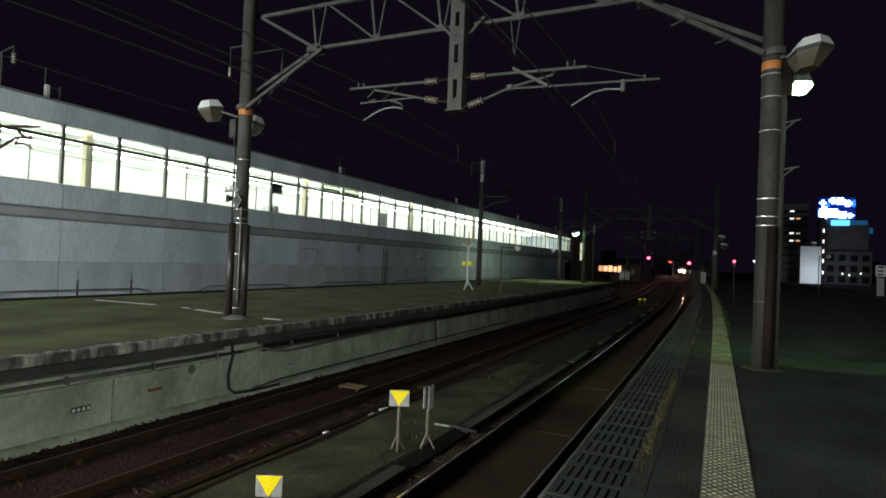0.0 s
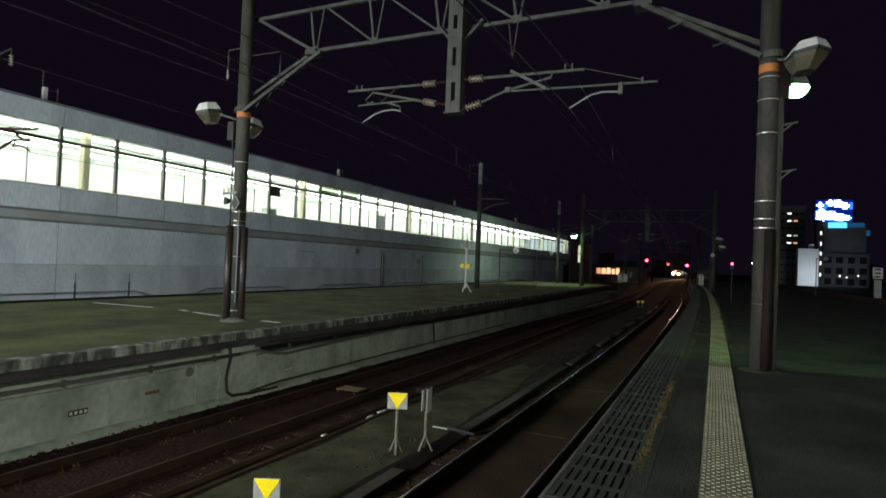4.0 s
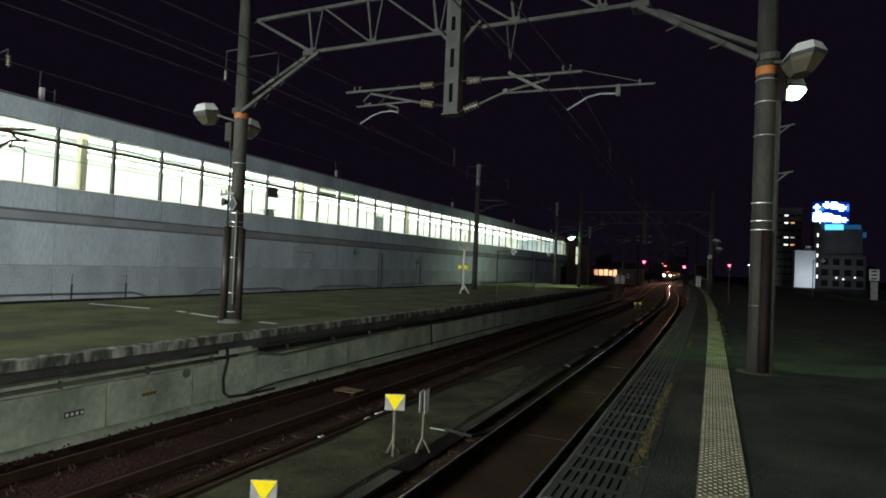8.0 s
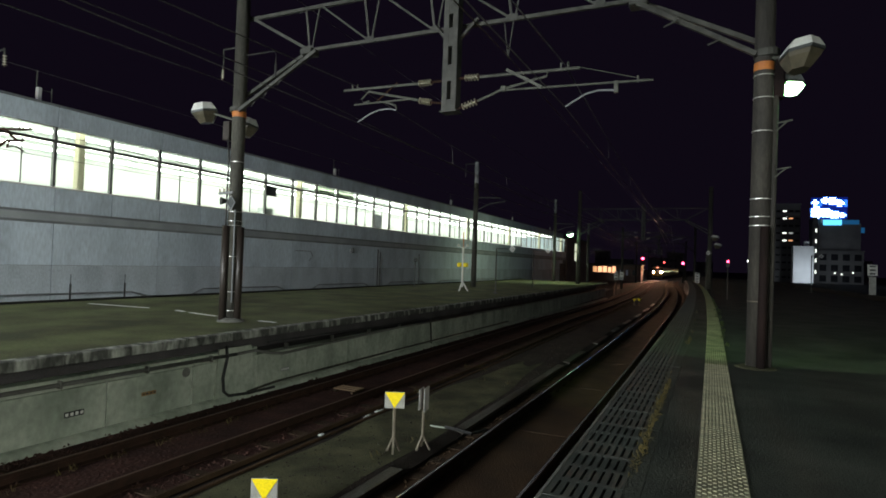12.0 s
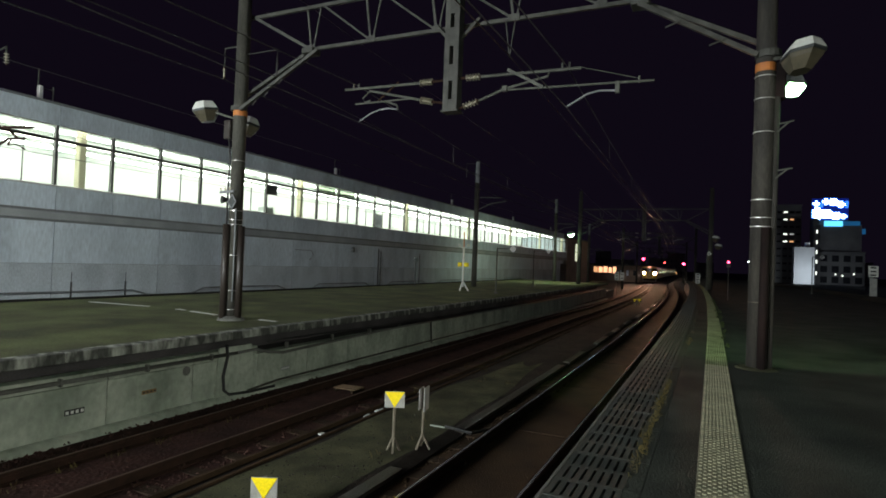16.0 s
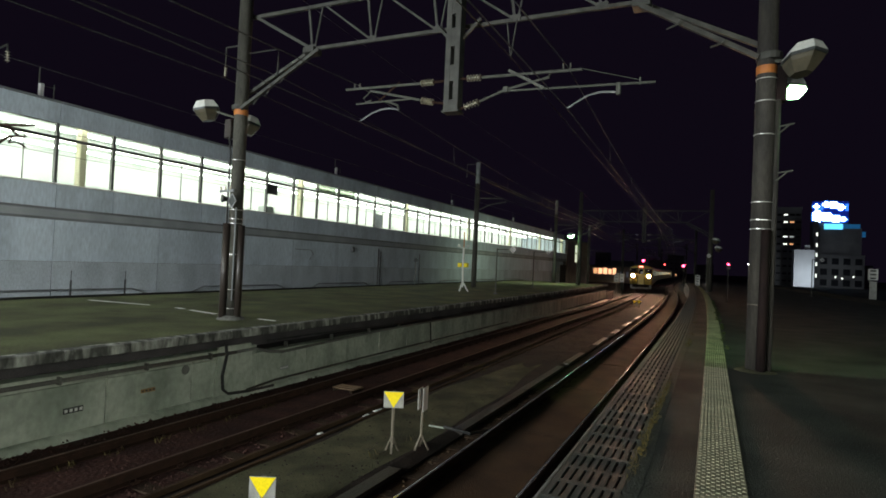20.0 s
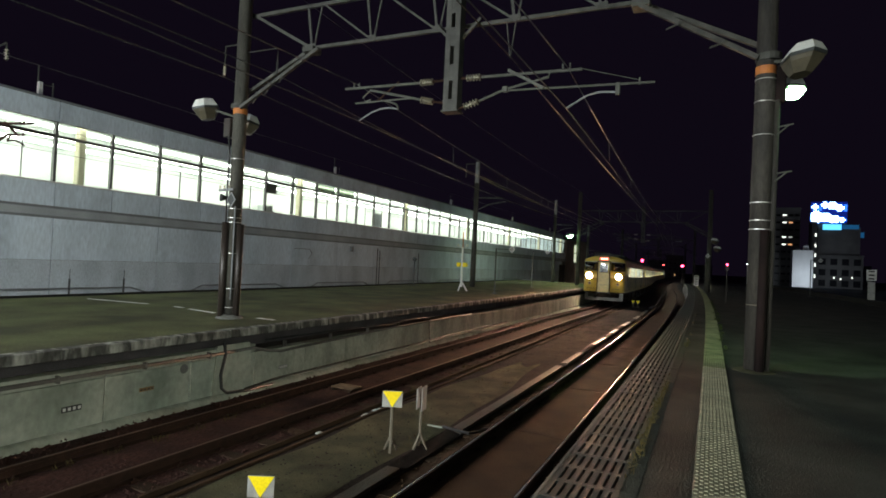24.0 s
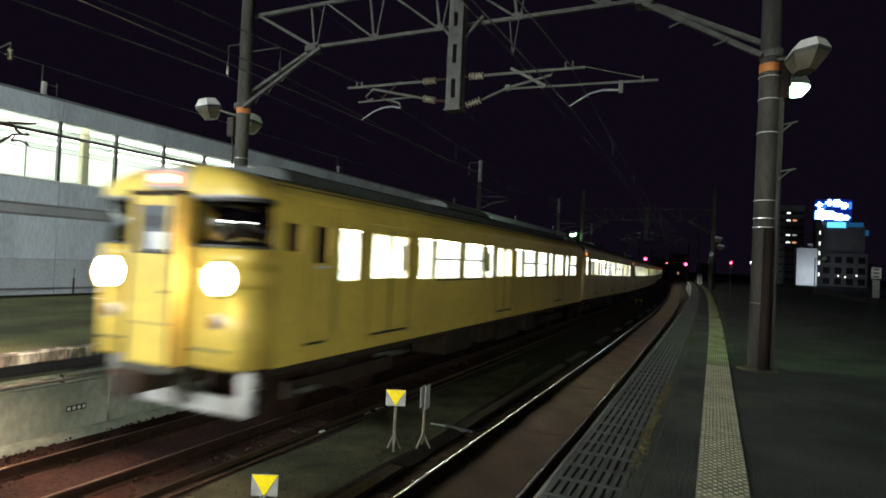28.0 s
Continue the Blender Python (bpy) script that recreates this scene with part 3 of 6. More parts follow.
part("wall_pipe", tube(bmesh.new(), [(BX + 0.06, 24.3, 1.72), (BX + 0.06, 25.6, 1.72), (BX + 0.06, 25.8, 1.5), (BX + 0.06, 25.5, 1.2)], 0.018, 6), WALL_GUTTER, hall)

# masts of the upper line on the roof
for y, h in ((11.73, 1.15), (28.65, 1.1), (45.8, 1.15), (63, 1.15), (80, 1.15)):
    mast = thing("roof_mast", (-20.75, y, 6.06), "short pale mast with a thin rod on the hall roof", "mast", "roof masts")
    part("stub", rbox(-0.07, 0.07, -0.07, 0.07, 0, h * 0.66, 0.015), WHITE, mast)
    part("rod", tube(bmesh.new(), [(-0.04, -0.05, h * 0.60), (-0.04, -0.05, h * 1.15)], 0.022, 6), GALV, mast)
    part("side_rod", tube(bmesh.new(), [(0.0, 0.42, 0), (0.0, 0.42, h * 0.72)], 0.02, 6), GALV, mast)
    part("tie", tube(bmesh.new(), [(0.0, 0.0, h * 0.60), (0.0, 0.46, h * 0.62)], 0.015, 6), GALV, mast)

# the second building beyond, and the low lit shed
annex = thing("annex_building", (-20.3, 96.5, -1.8), "dark building block with one lit window beyond the hall", "building")
part("wall", box(bmesh.new(), -8, 0, -7.5, 8.3, 0, 7.6), BROWN_WALL, annex)
part("roof", box(bmesh.new(), -8.2, 0.2, -7.6, 8.5, 7.6, 7.8), CONCRETE_DARK, annex)
w = part("window", box(bmesh.new(), 0.0, 0.06, -2.4, 1.4, 4.0, 7.0), FRAME_DARK, annex)
for k in range(3):
    part("pane", box(bmesh.new(), 0.06, 0.075, -2.3 + 1.22 * k, -1.25 + 1.22 * k, 4.1, 5.5), ANNEX_WIN, w)
    part("pane", box(bmesh.new(), 0.06, 0.075, -2.3 + 1.22 * k, -1.25 + 1.22 * k, 5.65, 6.9), ANNEX_WIN, w)
shed = thing("trackside_shed", (-21.0, 142, -1.8), "low trackside building with warm lit openings", "building")
part("wall", box(bmesh.new(), -7, 6.0, 0, 6, 0, 3.9), BROWN_WALL, shed)
part("roof", box(bmesh.new(), -7.3, 6.3, -0.4, 6.4, 3.9, 4.15), CONCRETE_DARK, shed)
for x0, x1, z0, z1, lit in ((-6.5, -5.9, 2.0, 3.7, SHED_WIN), (-5.0, -3.9, 2.0, 3.5, WARM_WIN), (-3.85, -2.75, 2.0, 3.5, SHED_WIN), (-2.7, -1.6, 2.0, 3.6, SHED_WIN), (-1.5, -0.6, 2.0, 3.4, SHED_WIN), (-0.5, 0.4, 1.9, 3.6, SHED_WIN), (1.2, 2.0, 1.6, 2.9, DIM_WIN), (2.6, 3.3, 1.4, 2.9, DIM_WIN), (4.2, 5.0, 1.6, 2.8, FAR_DARK)):
    w = part("window", box(bmesh.new(), x0, x1, -0.06, 0.0, z0, z1), FRAME_DARK, shed)
    part("pane", box(bmesh.new(), x0 + 0.08, x1 - 0.08, -0.075, -0.06, z0 + 0.08, z1 - 0.08), lit, w)

# ---- distant town ----


def far_block(name, x0, x1, y, z1, depth, material, label, floors, bays, lit=(), z_floor=3.0, win=(0.5, 0.45)):
    b = thing(name, (x0, y, -1.8), label, "building", "town buildings")
    w, h = x1 - x0, z1 + 1.8
    part("wall", box(bmesh.new(), 0, w, 0, depth, 0, h), material, b)
    part("roof", box(bmesh.new(), -0.2, w + 0.2, -0.2, depth + 0.2, h, h + 0.5), material, b)
    for i in range(floors):
        for j in range(bays):
            cx, cz = (j + 0.5) * w / bays, 1.9 + i * z_floor
            ww, wh = win[0] * w / bays, win[1] * z_floor
            f = part("window", box(bmesh.new(), cx - ww / 2, cx + ww / 2, -0.1, -0.004, cz - wh / 2, cz + wh / 2), FRAME_DARK, b)
            part("pane", box(bmesh.new(), cx - ww / 2 + 0.1, cx + ww / 2 - 0.1, -0.13, -0.104, cz - wh / 2 + 0.1, cz + wh / 2 - 0.1), lit[(i, j)] if (i, j) in lit else FAR_DARK, f)
    return b


LIT = {(5, 3): COOL_WIN, (5, 4): WARM_WIN, (6, 3): COOL_WIN, (6, 4): COOL_DIM, (8, 3): COOL_WIN, (8, 4): WARM_WIN, (9, 3): COOL_WIN}
apartment = far_block("apartment_block", 17.5, 29.9, 252, 27.4, 14, FAR_WALL, "tall dark apartment block with a few lit windows", 10, 6, LIT, 2.77, (0.72, 0.27))
for i in range(10):
    part("balcony", box(bmesh.new(), 0.2, 12.2, -0.9, -0.15, 0.6 + 2.77 * i, 1.25 + 2.77 * i), FAR_WALL, apartment)
office = far_block("office_building", 36.0, 50.5, 256, 10.2, 12, FAR_WALL, "dark office building with square windows under a neon sign", 3, 4, {}, 4.0, (0.62, 0.6))
part("upper_storey", box(bmesh.new(), 0.3, 13.6, 1.0, 11, 12.0, 22.5), FAR_WALL, office)
for x, z in ((5.6, 4.0), (11.2, 4.3), (7.7, 3.6)):
    part("room_lamp", rbox(x - 0.22, x + 0.22, -0.22, -0.135, z - 0.3, z + 0.3, 0.05), COOL_WIN, office, "small lamp behind a window")
tower = thing("stair_tower", (34.2, 256, -1.8), "narrow dark stair tower with a column of small lamps", "building")
part("wall", box(bmesh.new(), 0, 1.75, 0, 8, 0, 25), FAR_WALL, tower)
for z in (3.6, 7.9, 11.5, 15.2, 19.2):
    part("stair_lamp", box(bmesh.new(), 1.05, 1.5, -0.12, -0.02, z, z + 1.3), COOL_WIN, tower, "small white lamp")
white = thing("white_tower_block", (27.9, 240, -1.8), "pale floodlit windowless block among dark buildings", "building")
part("wall", box(bmesh.new(), -1.44, 4.8, 0, 6, 0, 13.25), FAR_PALE, white)
part("roof_house", box(bmesh.new(), 2.0, 3.5, 1, 3, 13.25, 14.9), FAR_PALE, white)
lamp("AREA", 1150, look((30.5, 229.5, 0.0), (32.0, 243, 7.0)), (0.80, 0.92, 1.0), 4.0)

neon = thing("neon_sign", (34.0, 257.6, 20.75), "bright white and blue neon roof sign on a dark frame", "sign")
part("frame", box(bmesh.new(), 0.2, 11.5, 0.4, 0.7, 0.0, 9.5), FAR_WALL, neon)
for x0, x1, z0, z1 in ((0.2, 2.3, 7.0, 9.0), (3.2, 5.6, 7.7, 9.9), (5.0, 8.4, 7.4, 9.8), (7.6, 10.4, 6.6, 8.8), (0.1, 3.2, 2.0, 6.4), (2.6, 6.6, 2.6, 5.6), (5.6, 9.4, 2.2, 4.6), (8.8, 11.0, 2.4, 4.0)):
    bm = box(bmesh.new(), x0, x1, 0.05, 0.35, z0, z1)
    bmesh.ops.bevel(bm, geom=[e for e in bm.edges if abs(e.verts[0].co.y - e.verts[1].co.y) > 0.1], offset=min(0.7, (z1 - z0) * 0.4), segments=4, affect="EDGES")
    part("glowing_letter_shape", bm, NEON_WHITE, neon)
    # larger blue shape behind each letter imitates its halo
    bm = box(bmesh.new(), x0 - 0.35, x1 + 0.35, 0.2, 0.355, z0 - 0.3, z1 + 0.3)
    bmesh.ops.bevel(bm, geom=[e for e in bm.edges if abs(e.verts[0].co.y - e.verts[1].co.y) > 0.1], offset=min(0.9, (z1 - z0) * 0.4), segments=4, affect="EDGES")
    part("blue_letter_edge", bm, NEON_BLUE, neon)
for x0, x1, z0, z1 in ((2.0, 3.4, 6.6, 8.0), (10.4, 11.4, 6.4, 9.0)):
    part("blue_tube", box(bmesh.new(), x0, x1, 0.1, 0.3, z0, z1), NEON_BLUE, neon)
# the board's faint glow fills in the rest of the halo
part("blue_glow_board", box(bmesh.new(), -0.1, 11.5, 0.36, 0.398, 1.9, 10.0), NEON_BOARD, neon, "dark blue sign board, glowing for the sign's halo")
for x in (2.8, 5.6, 8.4, 11.0):
    part("leg", box(bmesh.new(), x, x + 0.25, 0.42, 0.68, -0.6, 0.0), FAR_WALL, neon)
part("blue_base_strip", box(bmesh.new(), 3.8, 9.6, -0.9, -0.62, -0.6, 1.4), NEON_CYAN_BRIGHT, neon, "bright cyan strip")
part("blue_base_strip", box(bmesh.new(), 9.65, 15.0, -0.88, -0.62, -0.3, 1.3), NEON_CYAN, neon)
part("small_panel", box(bmesh.new(), 15.2, 16.8, -0.2, 0.3, -3.4, -1.4), NEON_CYAN, neon)
street_lamp = thing("street_lamp", (12.66, 250, -1.75), "distant white street lamp on a slim post", "street lamp")
part("post", tube(bmesh.new(), [(0, 0, 0), (0, 0, 7.4)], 0.09, 8), GREY_PAINT, street_lamp)
part("lamp_head", rbox(-0.28, 0.28, -0.3, 0.1, 7.35, 7.75, 0.06), COOL_LAMP, street_lamp, "glowing white lamp head")
rnd = random.Random(8)
for k in range(14):
    x = -60 + k * 14 + rnd.uniform(-4, 4)
    if 8 < x < 56:
        continue
    h = rnd.uniform(4, 11)
    far_block("town_house", x, x + rnd.uniform(7, 11), 330 + rnd.uniform(-20, 30), h, 9, FAR_WALL, "dark town building far behind the railway", max(1, int(h // 3)), 3, {(0, 1): WARM_WIN} if k % 3 == 0 else {}, 3.0, (0.3, 0.35))

# ---- overhead line ----
PX_L, PX_R = -9.64, 0.63


def insulator(parent, p, q, n=5, r=0.066):
    """Ribbed porcelain insulator from p to q."""
    p, q = Vector(p), Vector(q)
    length = (q - p).length
    m = Matrix.Translation(p) @ (q - p).to_track_quat("Z", "Y").to_matrix().to_4x4()
    prof = [(0.028, 0)]
    for i in range(n):
        a = length * (i + 0.15) / n
        prof += [(0.022, a), (r, a + length * 0.10 / n), (r * 0.97, a + length * 0.18 / n), (0.022, a + length * 0.24 / n)]
    prof.append((0.028, length))
    body = part("insulator", lathe(bmesh.new(), prof, 14, m), PORCELAIN, parent, "ribbed cream porcelain insulator")
    for a in (0.0, length - 0.03):
        part("end_cap", lathe(bmesh.new(), [(0.034, a), (0.034, a + 0.03)], 10, m), RUST, body)
    return body


def flood_head(parent, m, lit):
    """Floodlight: a six-sided tapered metal hood over a glass bowl."""
    hood = [(0.19, 0.165), (0.205, 0.155), (0.292, 0.022), (0.30, 0.0)]
    head = part("hood", lathe(bmesh.new(), hood[::-1], 6, m), FLOOD_HOOD if not lit else GREY_PAINT, parent, "faceted pale metal hood")
    part("rim", lathe(bmesh.new(), [(0.307, -0.05), (0.307, -0.002)], 6, m), FRAME_DARK, parent)
    part("bowl", lathe(bmesh.new(), [(0.15, -0.275), (0.265, -0.11), (0.288, -0.051)], 6, m), FLOOD if lit else FLOOD_BOWL, parent, "glowing glass bowl" if lit else "dull unlit glass bowl")
    return head


def build_pole(x, y, z, label, lean, r=0.150, top=8.6, band=4.47, shaft=POLE):
    pole = thing("catenary_pole", (x, y, z, 0, lean, 0), label, "pole", "catenary poles")
    part("shaft", tube(bmesh.new(), [(0, 0, -0.05), (0, 0, top)], r, 20, r - 0.008), shaft, pole, "", True)
    part("band", lathe(bmesh.new(), [(r + 0.002, band), (r + 0.002, band + 0.12)], 20), ORANGE, pole, "orange marking band")
    return pole


def build_portal(y, steel=GALV):
    """A lattice beam between the two poles, with knees and the drop arm."""
    beam = thing("portal_beam", (0, y, 0), "grey lattice steel portal beam over the tracks", "portal beam", "portals")
    dy, low, high = 0.20, 5.785, 6.69
    part("lower_chord", bar(bmesh.new(), (-7.85, dy, low), (-1.2, dy, low), 0.065, 0.065), steel, beam)
    part("upper_chord", bar(bmesh.new(), (PX_L, dy, high), (PX_R, dy, high), 0.07, 0.07), steel, beam)
    part("end_diagonal", bar(bmesh.new(), (PX_L + 0.05, dy - 0.01, high + 0.09), (-7.85, dy - 0.01, low), 0.06, 0.06), steel, beam)
    part("end_diagonal", bar(bmesh.new(), (PX_R - 0.15, dy - 0.01, high + 0.09), (-1.25, dy - 0.01, low), 0.06, 0.06), steel, beam)
    nodes = (-7.81, -6.33, -4.86, -3.32, -1.80)
    for i, x in enumerate(nodes):
        part("post", bar(bmesh.new(), (x - 0.03, dy, low + 0.02), (x - 0.16, dy, high - 0.02), 0.046, 0.03), steel, beam)
        part("post", bar(bmesh.new(), (x + 0.03, dy, low + 0.02), (x + 0.19, dy, high - 0.02), 0.03, 0.026), steel, beam)
        if i < 4:
            part("diagonal", bar(bmesh.new(), (nodes[i + 1] - 0.06, dy, low + 0.03), (x + 0.27, dy, high - 0.02), 0.044, 0.036), steel, beam)
        part("gusset", rbox(x - 0.10, x + 0.10, dy - 0.055, dy - 0.04, low - 0.05, low + 0.08, 0.004), steel, beam)
        for dx in (-0.06, 0.06):
            part("bolt", lathe(bmesh.new(), [(0.014, 0), (0.014, 0.015)], 6, pose(x + dx, dy - 0.055, low + 0.01, 90)), steel, beam)
    for p, q in (((-8.0, 0.20, 5.69), (PX_L - 0.02, 0.18, 4.90)), ((-7.42, -0.12, 5.62), (PX_L + 0.20, -0.13, 4.54)), ((-1.16, -0.12, 5.59), (PX_R - 0.11, -0.13, 4.57)), ((-1.13, 0.20, 5.73), (PX_R - 0.02, 0.18, 4.82))):
        part("knee", bar(bmesh.new(), p, q, 0.07, 0.07), steel, beam)
    for x in (-7.72, -1.15):
        part("knee_plate", rbox(x - 0.14, x + 0.14, -0.10, 0.19, 5.60, 5.72, 0.01), steel, beam)
    for x in (PX_L, PX_R):
        part("clamp", lathe(bmesh.new(), [(0.175, 4.54), (0.175, 4.64)], 16, Matrix.Translation((x + 0.04, 0, 0))), steel, beam)
    for x, z in ((-8.42, 5.02), (-8.80, 4.78), (-9.12, 4.62), (-0.75, 5.16), (-0.12, 4.80)):
        part("step_iron", tube(bmesh.new(), [(x, -0.1, z), (x + 0.16, -0.22, z + 0.01), (x + 0.2, -0.22, z + 0.05)], 0.014, 6), steel, beam)
    for x in (-3.42, -3.24):
        part("hanger", tube(bmesh.new(), [(x, 0, 5.7), (-3.33, 0, 5.02)], 0.012, 6), steel, beam)
    # drop arm: slotted channel
    bm = bmesh.new()
    for x0, x1 in ((-4.55, -4.45), (-4.37, -4.27)):
        box(bm, x0, x1, -0.11, 0.11, 4.15, 6.9)
    z = 4.15
    for i, (h, gap) in enumerate(((0.20, 0.34), (0.30, 0.34), (0.34, 0.26), (0.40, 0.26), (0.5, 0))):
        box(bm, -4.45, -4.37, -0.105, 0.105, z, z + h)
        z += h + gap
    arm = part("drop_arm", bm, steel, beam, "slotted grey steel drop arm")
    part("foot_plate", rbox(-4.58, -4.24, -0.13, 0.13, 4.12, 4.148, 0.004), steel, arm)
    for x in (-4.86, -3.96):
        part("brace", bar(bmesh.new(), (x, 0.10, 5.86), (-4.41 + (0.12 if x > -4.41 else -0.12), 0.05, 5.50), 0.05, 0.05), steel, beam)
    return beam


def bracket_left(y, steel=GALV):
    b = thing("cantilever_bracket", (0, y, 0), "pale steel cantilever with ribbed insulators over the far track", "cantilever", "cantilevers")
    part("top_tube", tube(bmesh.new(), [(-6.78, 0, 4.76), (-5.06, 0, 4.735)], 0.026, 8), steel, b)
    insulator(b, (-5.08, 0, 4.735), (-4.80, 0, 4.735))
    part("socket", tube(bmesh.new(), [(-4.82, 0, 4.735), (-4.54, 0, 4.74)], 0.024, 8), RUST, b)
    part("strut", tube(bmesh.new(), [(-6.2, 0, 4.69), (-5.05, 0, 4.41)], 0.024, 8), steel, b)
    insulator(b, (-5.06, 0, 4.41), (-4.79, 0, 4.35))
    part("socket", tube(bmesh.new(), [(-4.80, 0, 4.355), (-4.54, 0, 4.31)], 0.024, 8), RUST, b)
    part("registration_tube", tube(bmesh.new(), [(-6.52, 0, 4.45), (-5.2, 0, 4.46)], 0.018, 8), steel, b)
    part("cross_stay", tube(bmesh.new(), [(-6.02, 0, 4.46), (-5.55, 0, 4.80)], 0.018, 6), RUST, b)
    part("hook", tube(bmesh.new(), [(-6.2, 0, 4.68), (-6.36, 0, 4.55), (-6.3, 0, 4.47), (-6.18, 0, 4.5)], 0.016, 6), steel, b)
    part("drop_link", tube(bmesh.new(), [(-5.85, 0, 4.46), (-5.58, 0, 4.36), (-5.55, 0, 4.27)], 0.022, 6), steel, b)
    part("steady_arm", tube(bmesh.new(), [(-5.55, 0, 4.27), (-5.75, 0, 4.31), (-5.95, 0, 4.30), (-6.15, 0, 4.24), (-6.42, 0, 4.10)], 0.016, 6), GREY_PAINT, b)
    for x in (-6.58, -6.46):
        part("clamp", tube(bmesh.new(), [(x, 0, 4.75), (x, 0, 4.86)], 0.018, 6), steel, b)
    return b


def bracket_right(y, steel=GALV):
    b = thing("cantilever_bracket", (0, y, 0), "pale steel cantilever with ribbed insulators over the near track", "cantilever", "cantilevers")
    part("socket", tube(bmesh.new(), [(-4.28, 0, 4.74), (-4.12, 0, 4.74)], 0.024, 8), RUST, b)
    insulator(b, (-4.14, 0, 4.74), (-3.85, 0, 4.735))
    part("top_tube", tube(bmesh.new(), [(-3.86, 0, 4.735), (-2.06, 0, 4.70)], 0.027, 8), steel, b)
    part("socket", tube(bmesh.new(), [(-4.28, 0, 4.18), (-4.16, 0, 4.22)], 0.024, 8), RUST, b)
    insulator(b, (-4.18, 0, 4.215), (-3.88, 0, 4.30))
    part("strut", tube(bmesh.new(), [(-3.89, 0, 4.295), (-3.4, 0, 4.47), (-2.62, 0, 4.62), (-2.6, 0, 4.70)], 0.024, 8), steel, b)
    part("registration_tube", tube(bmesh.new(), [(-3.38, 0, 4.45), (-0.90, 0, 4.38)], 0.020, 8), steel, b)
    part("cross_stay", bar(bmesh.new(), (-3.34, -0.03, 4.80), (-2.7, -0.03, 4.43), 0.03, 0.05), steel, b)
    part("collar", rbox(-3.44, -3.34, -0.04, 0.04, 4.42, 4.52, 0.01), steel, b)
    part("drop_link", rbox(-1.50, -1.43, -0.03, 0.03, 4.22, 4.42, 0.008), steel, b)
    part("steady_arm", tube(bmesh.new(), [(-1.50, 0, 4.27), (-1.75, 0, 4.29), (-1.95, 0, 4.25), (-2.29, 0, 4.06)], 0.016, 6), GREY_PAINT, b)
    part("stay_wire", tube(bmesh.new(), [(-2.06, 0, 4.71), (-1.12, 0, 4.43)], 0.007, 5), steel, b)
    part("stay_clamp", tube(bmesh.new(), [(-1.13, 0, 4.36), (-1.13, 0, 4.47)], 0.018, 6), steel, b)
    for x in (-2.38, -2.26):
        part("clamp", tube(bmesh.new(), [(x, 0, 4.70), (x, 0, 4.82)], 0.018, 6), steel, b)
    return b


Y1 = 9.58
# one floodlight has an asymmetric hood: its top leans one way, its bowl the other
LEAN = Matrix(((1, 0, 0.28, 0), (0, 1, 0, 0), (0, 0, 1, 0), (0, 0, 0, 1)))
left_pole = build_pole(PX_L + 0.08, Y1, -0.08, "grey concrete catenary pole with cable conduits on the far platform", 0.0, band=4.50)
right_pole = build_pole(PX_R - 0.015, Y1, 0.0, "grey concrete catenary pole with conduits on the near platform", 0.35, 0.138, band=4.335, shaft=POLE_BROWN)
portal = build_portal(Y1, TRUSS)
bra_l, bra_r = bracket_left(Y1), bracket_right(Y1)

# fittings of the left pole (in the pole's own space)
for x, y0, r, h in ((-0.061, -0.189, 0.078, 2.10), (0.17, 0.014, 0.078, 2.07)):
    part("conduit", tube(bmesh.new(), [(x, y0, 0.0), (x, y0, h)], r, 10), CONDUIT if r > 0.03 else POLE, left_pole, "brown painted cable conduit" if r > 0.03 else "thin grey conduit", True)
part("thin_conduit", tube(bmesh.new(), [(0.12, -0.12, 0.42), (0.12, -0.12, 2.45)], 0.016, 8), GREY_PAINT, left_pole, "thin pale grey conduit", True)
part("cable", tube(bmesh.new(), [(-0.20, -0.10, 4.02), (-0.12, -0.13, 3.6), (-0.13, -0.13, 2.6), (-0.08, -0.17, 2.08)], 0.020, 8), BLACK, left_pole, "black cable from the junction box", True)
for z in (0.24, 0.65, 1.42, 2.10, 2.20, 2.40, 3.50):
    part("strap", lathe(bmesh.new(), [(0.156, z), (0.156, z + 0.011)], 18), STRAP, left_pole, "thin bright steel strap")
part("junction_box", rbox(-0.36, -0.17, -0.12, 0.10, 4.0, 4.42, 0.015), CONDUIT, left_pole, "brown metal junction box")
part("lamp_arm", tube(bmesh.new(), [(-0.10, -0.1, 4.45), (-0.58, -0.28, 4.60)], 0.025, 8), GALV, left_pole)
flood_head(left_pole, pose(-0.73, -0.30, 4.64, 8, -8, 10), False)
part("lamp_arm", tube(bmesh.new(), [(0.0, 0.1, 4.35), (-0.46, 0.74, 4.56)], 0.025, 8), GALV, left_pole)
flood_head(left_pole, pose(-0.60, 0.85, 4.57, -6, 8, 20), False)
part("cross_arm", bar(bmesh.new(), (-0.34, -0.16, 2.80), (0.10, -0.20, 2.82), 0.03, 0.05), GREY_PAINT, left_pole)
for x in (-0.30, -0.17, -0.04):
    part("spool", lathe(bmesh.new(), [(0.03, 0.0), (0.018, 0.035), (0.03, 0.07)], 10, Matrix.Translation((x, -0.17, 2.835))), PORCELAIN, left_pole, "small pale spool insulator")
plate = part("diamond_plate", prism(bmesh.new(), [(0.07, 2.75), (0.19, 2.59), (0.07, 2.43), (-0.05, 2.59)], -0.20, -0.185, "y"), FRAME_DARK, left_pole, "diamond-shaped plate with a pale border")
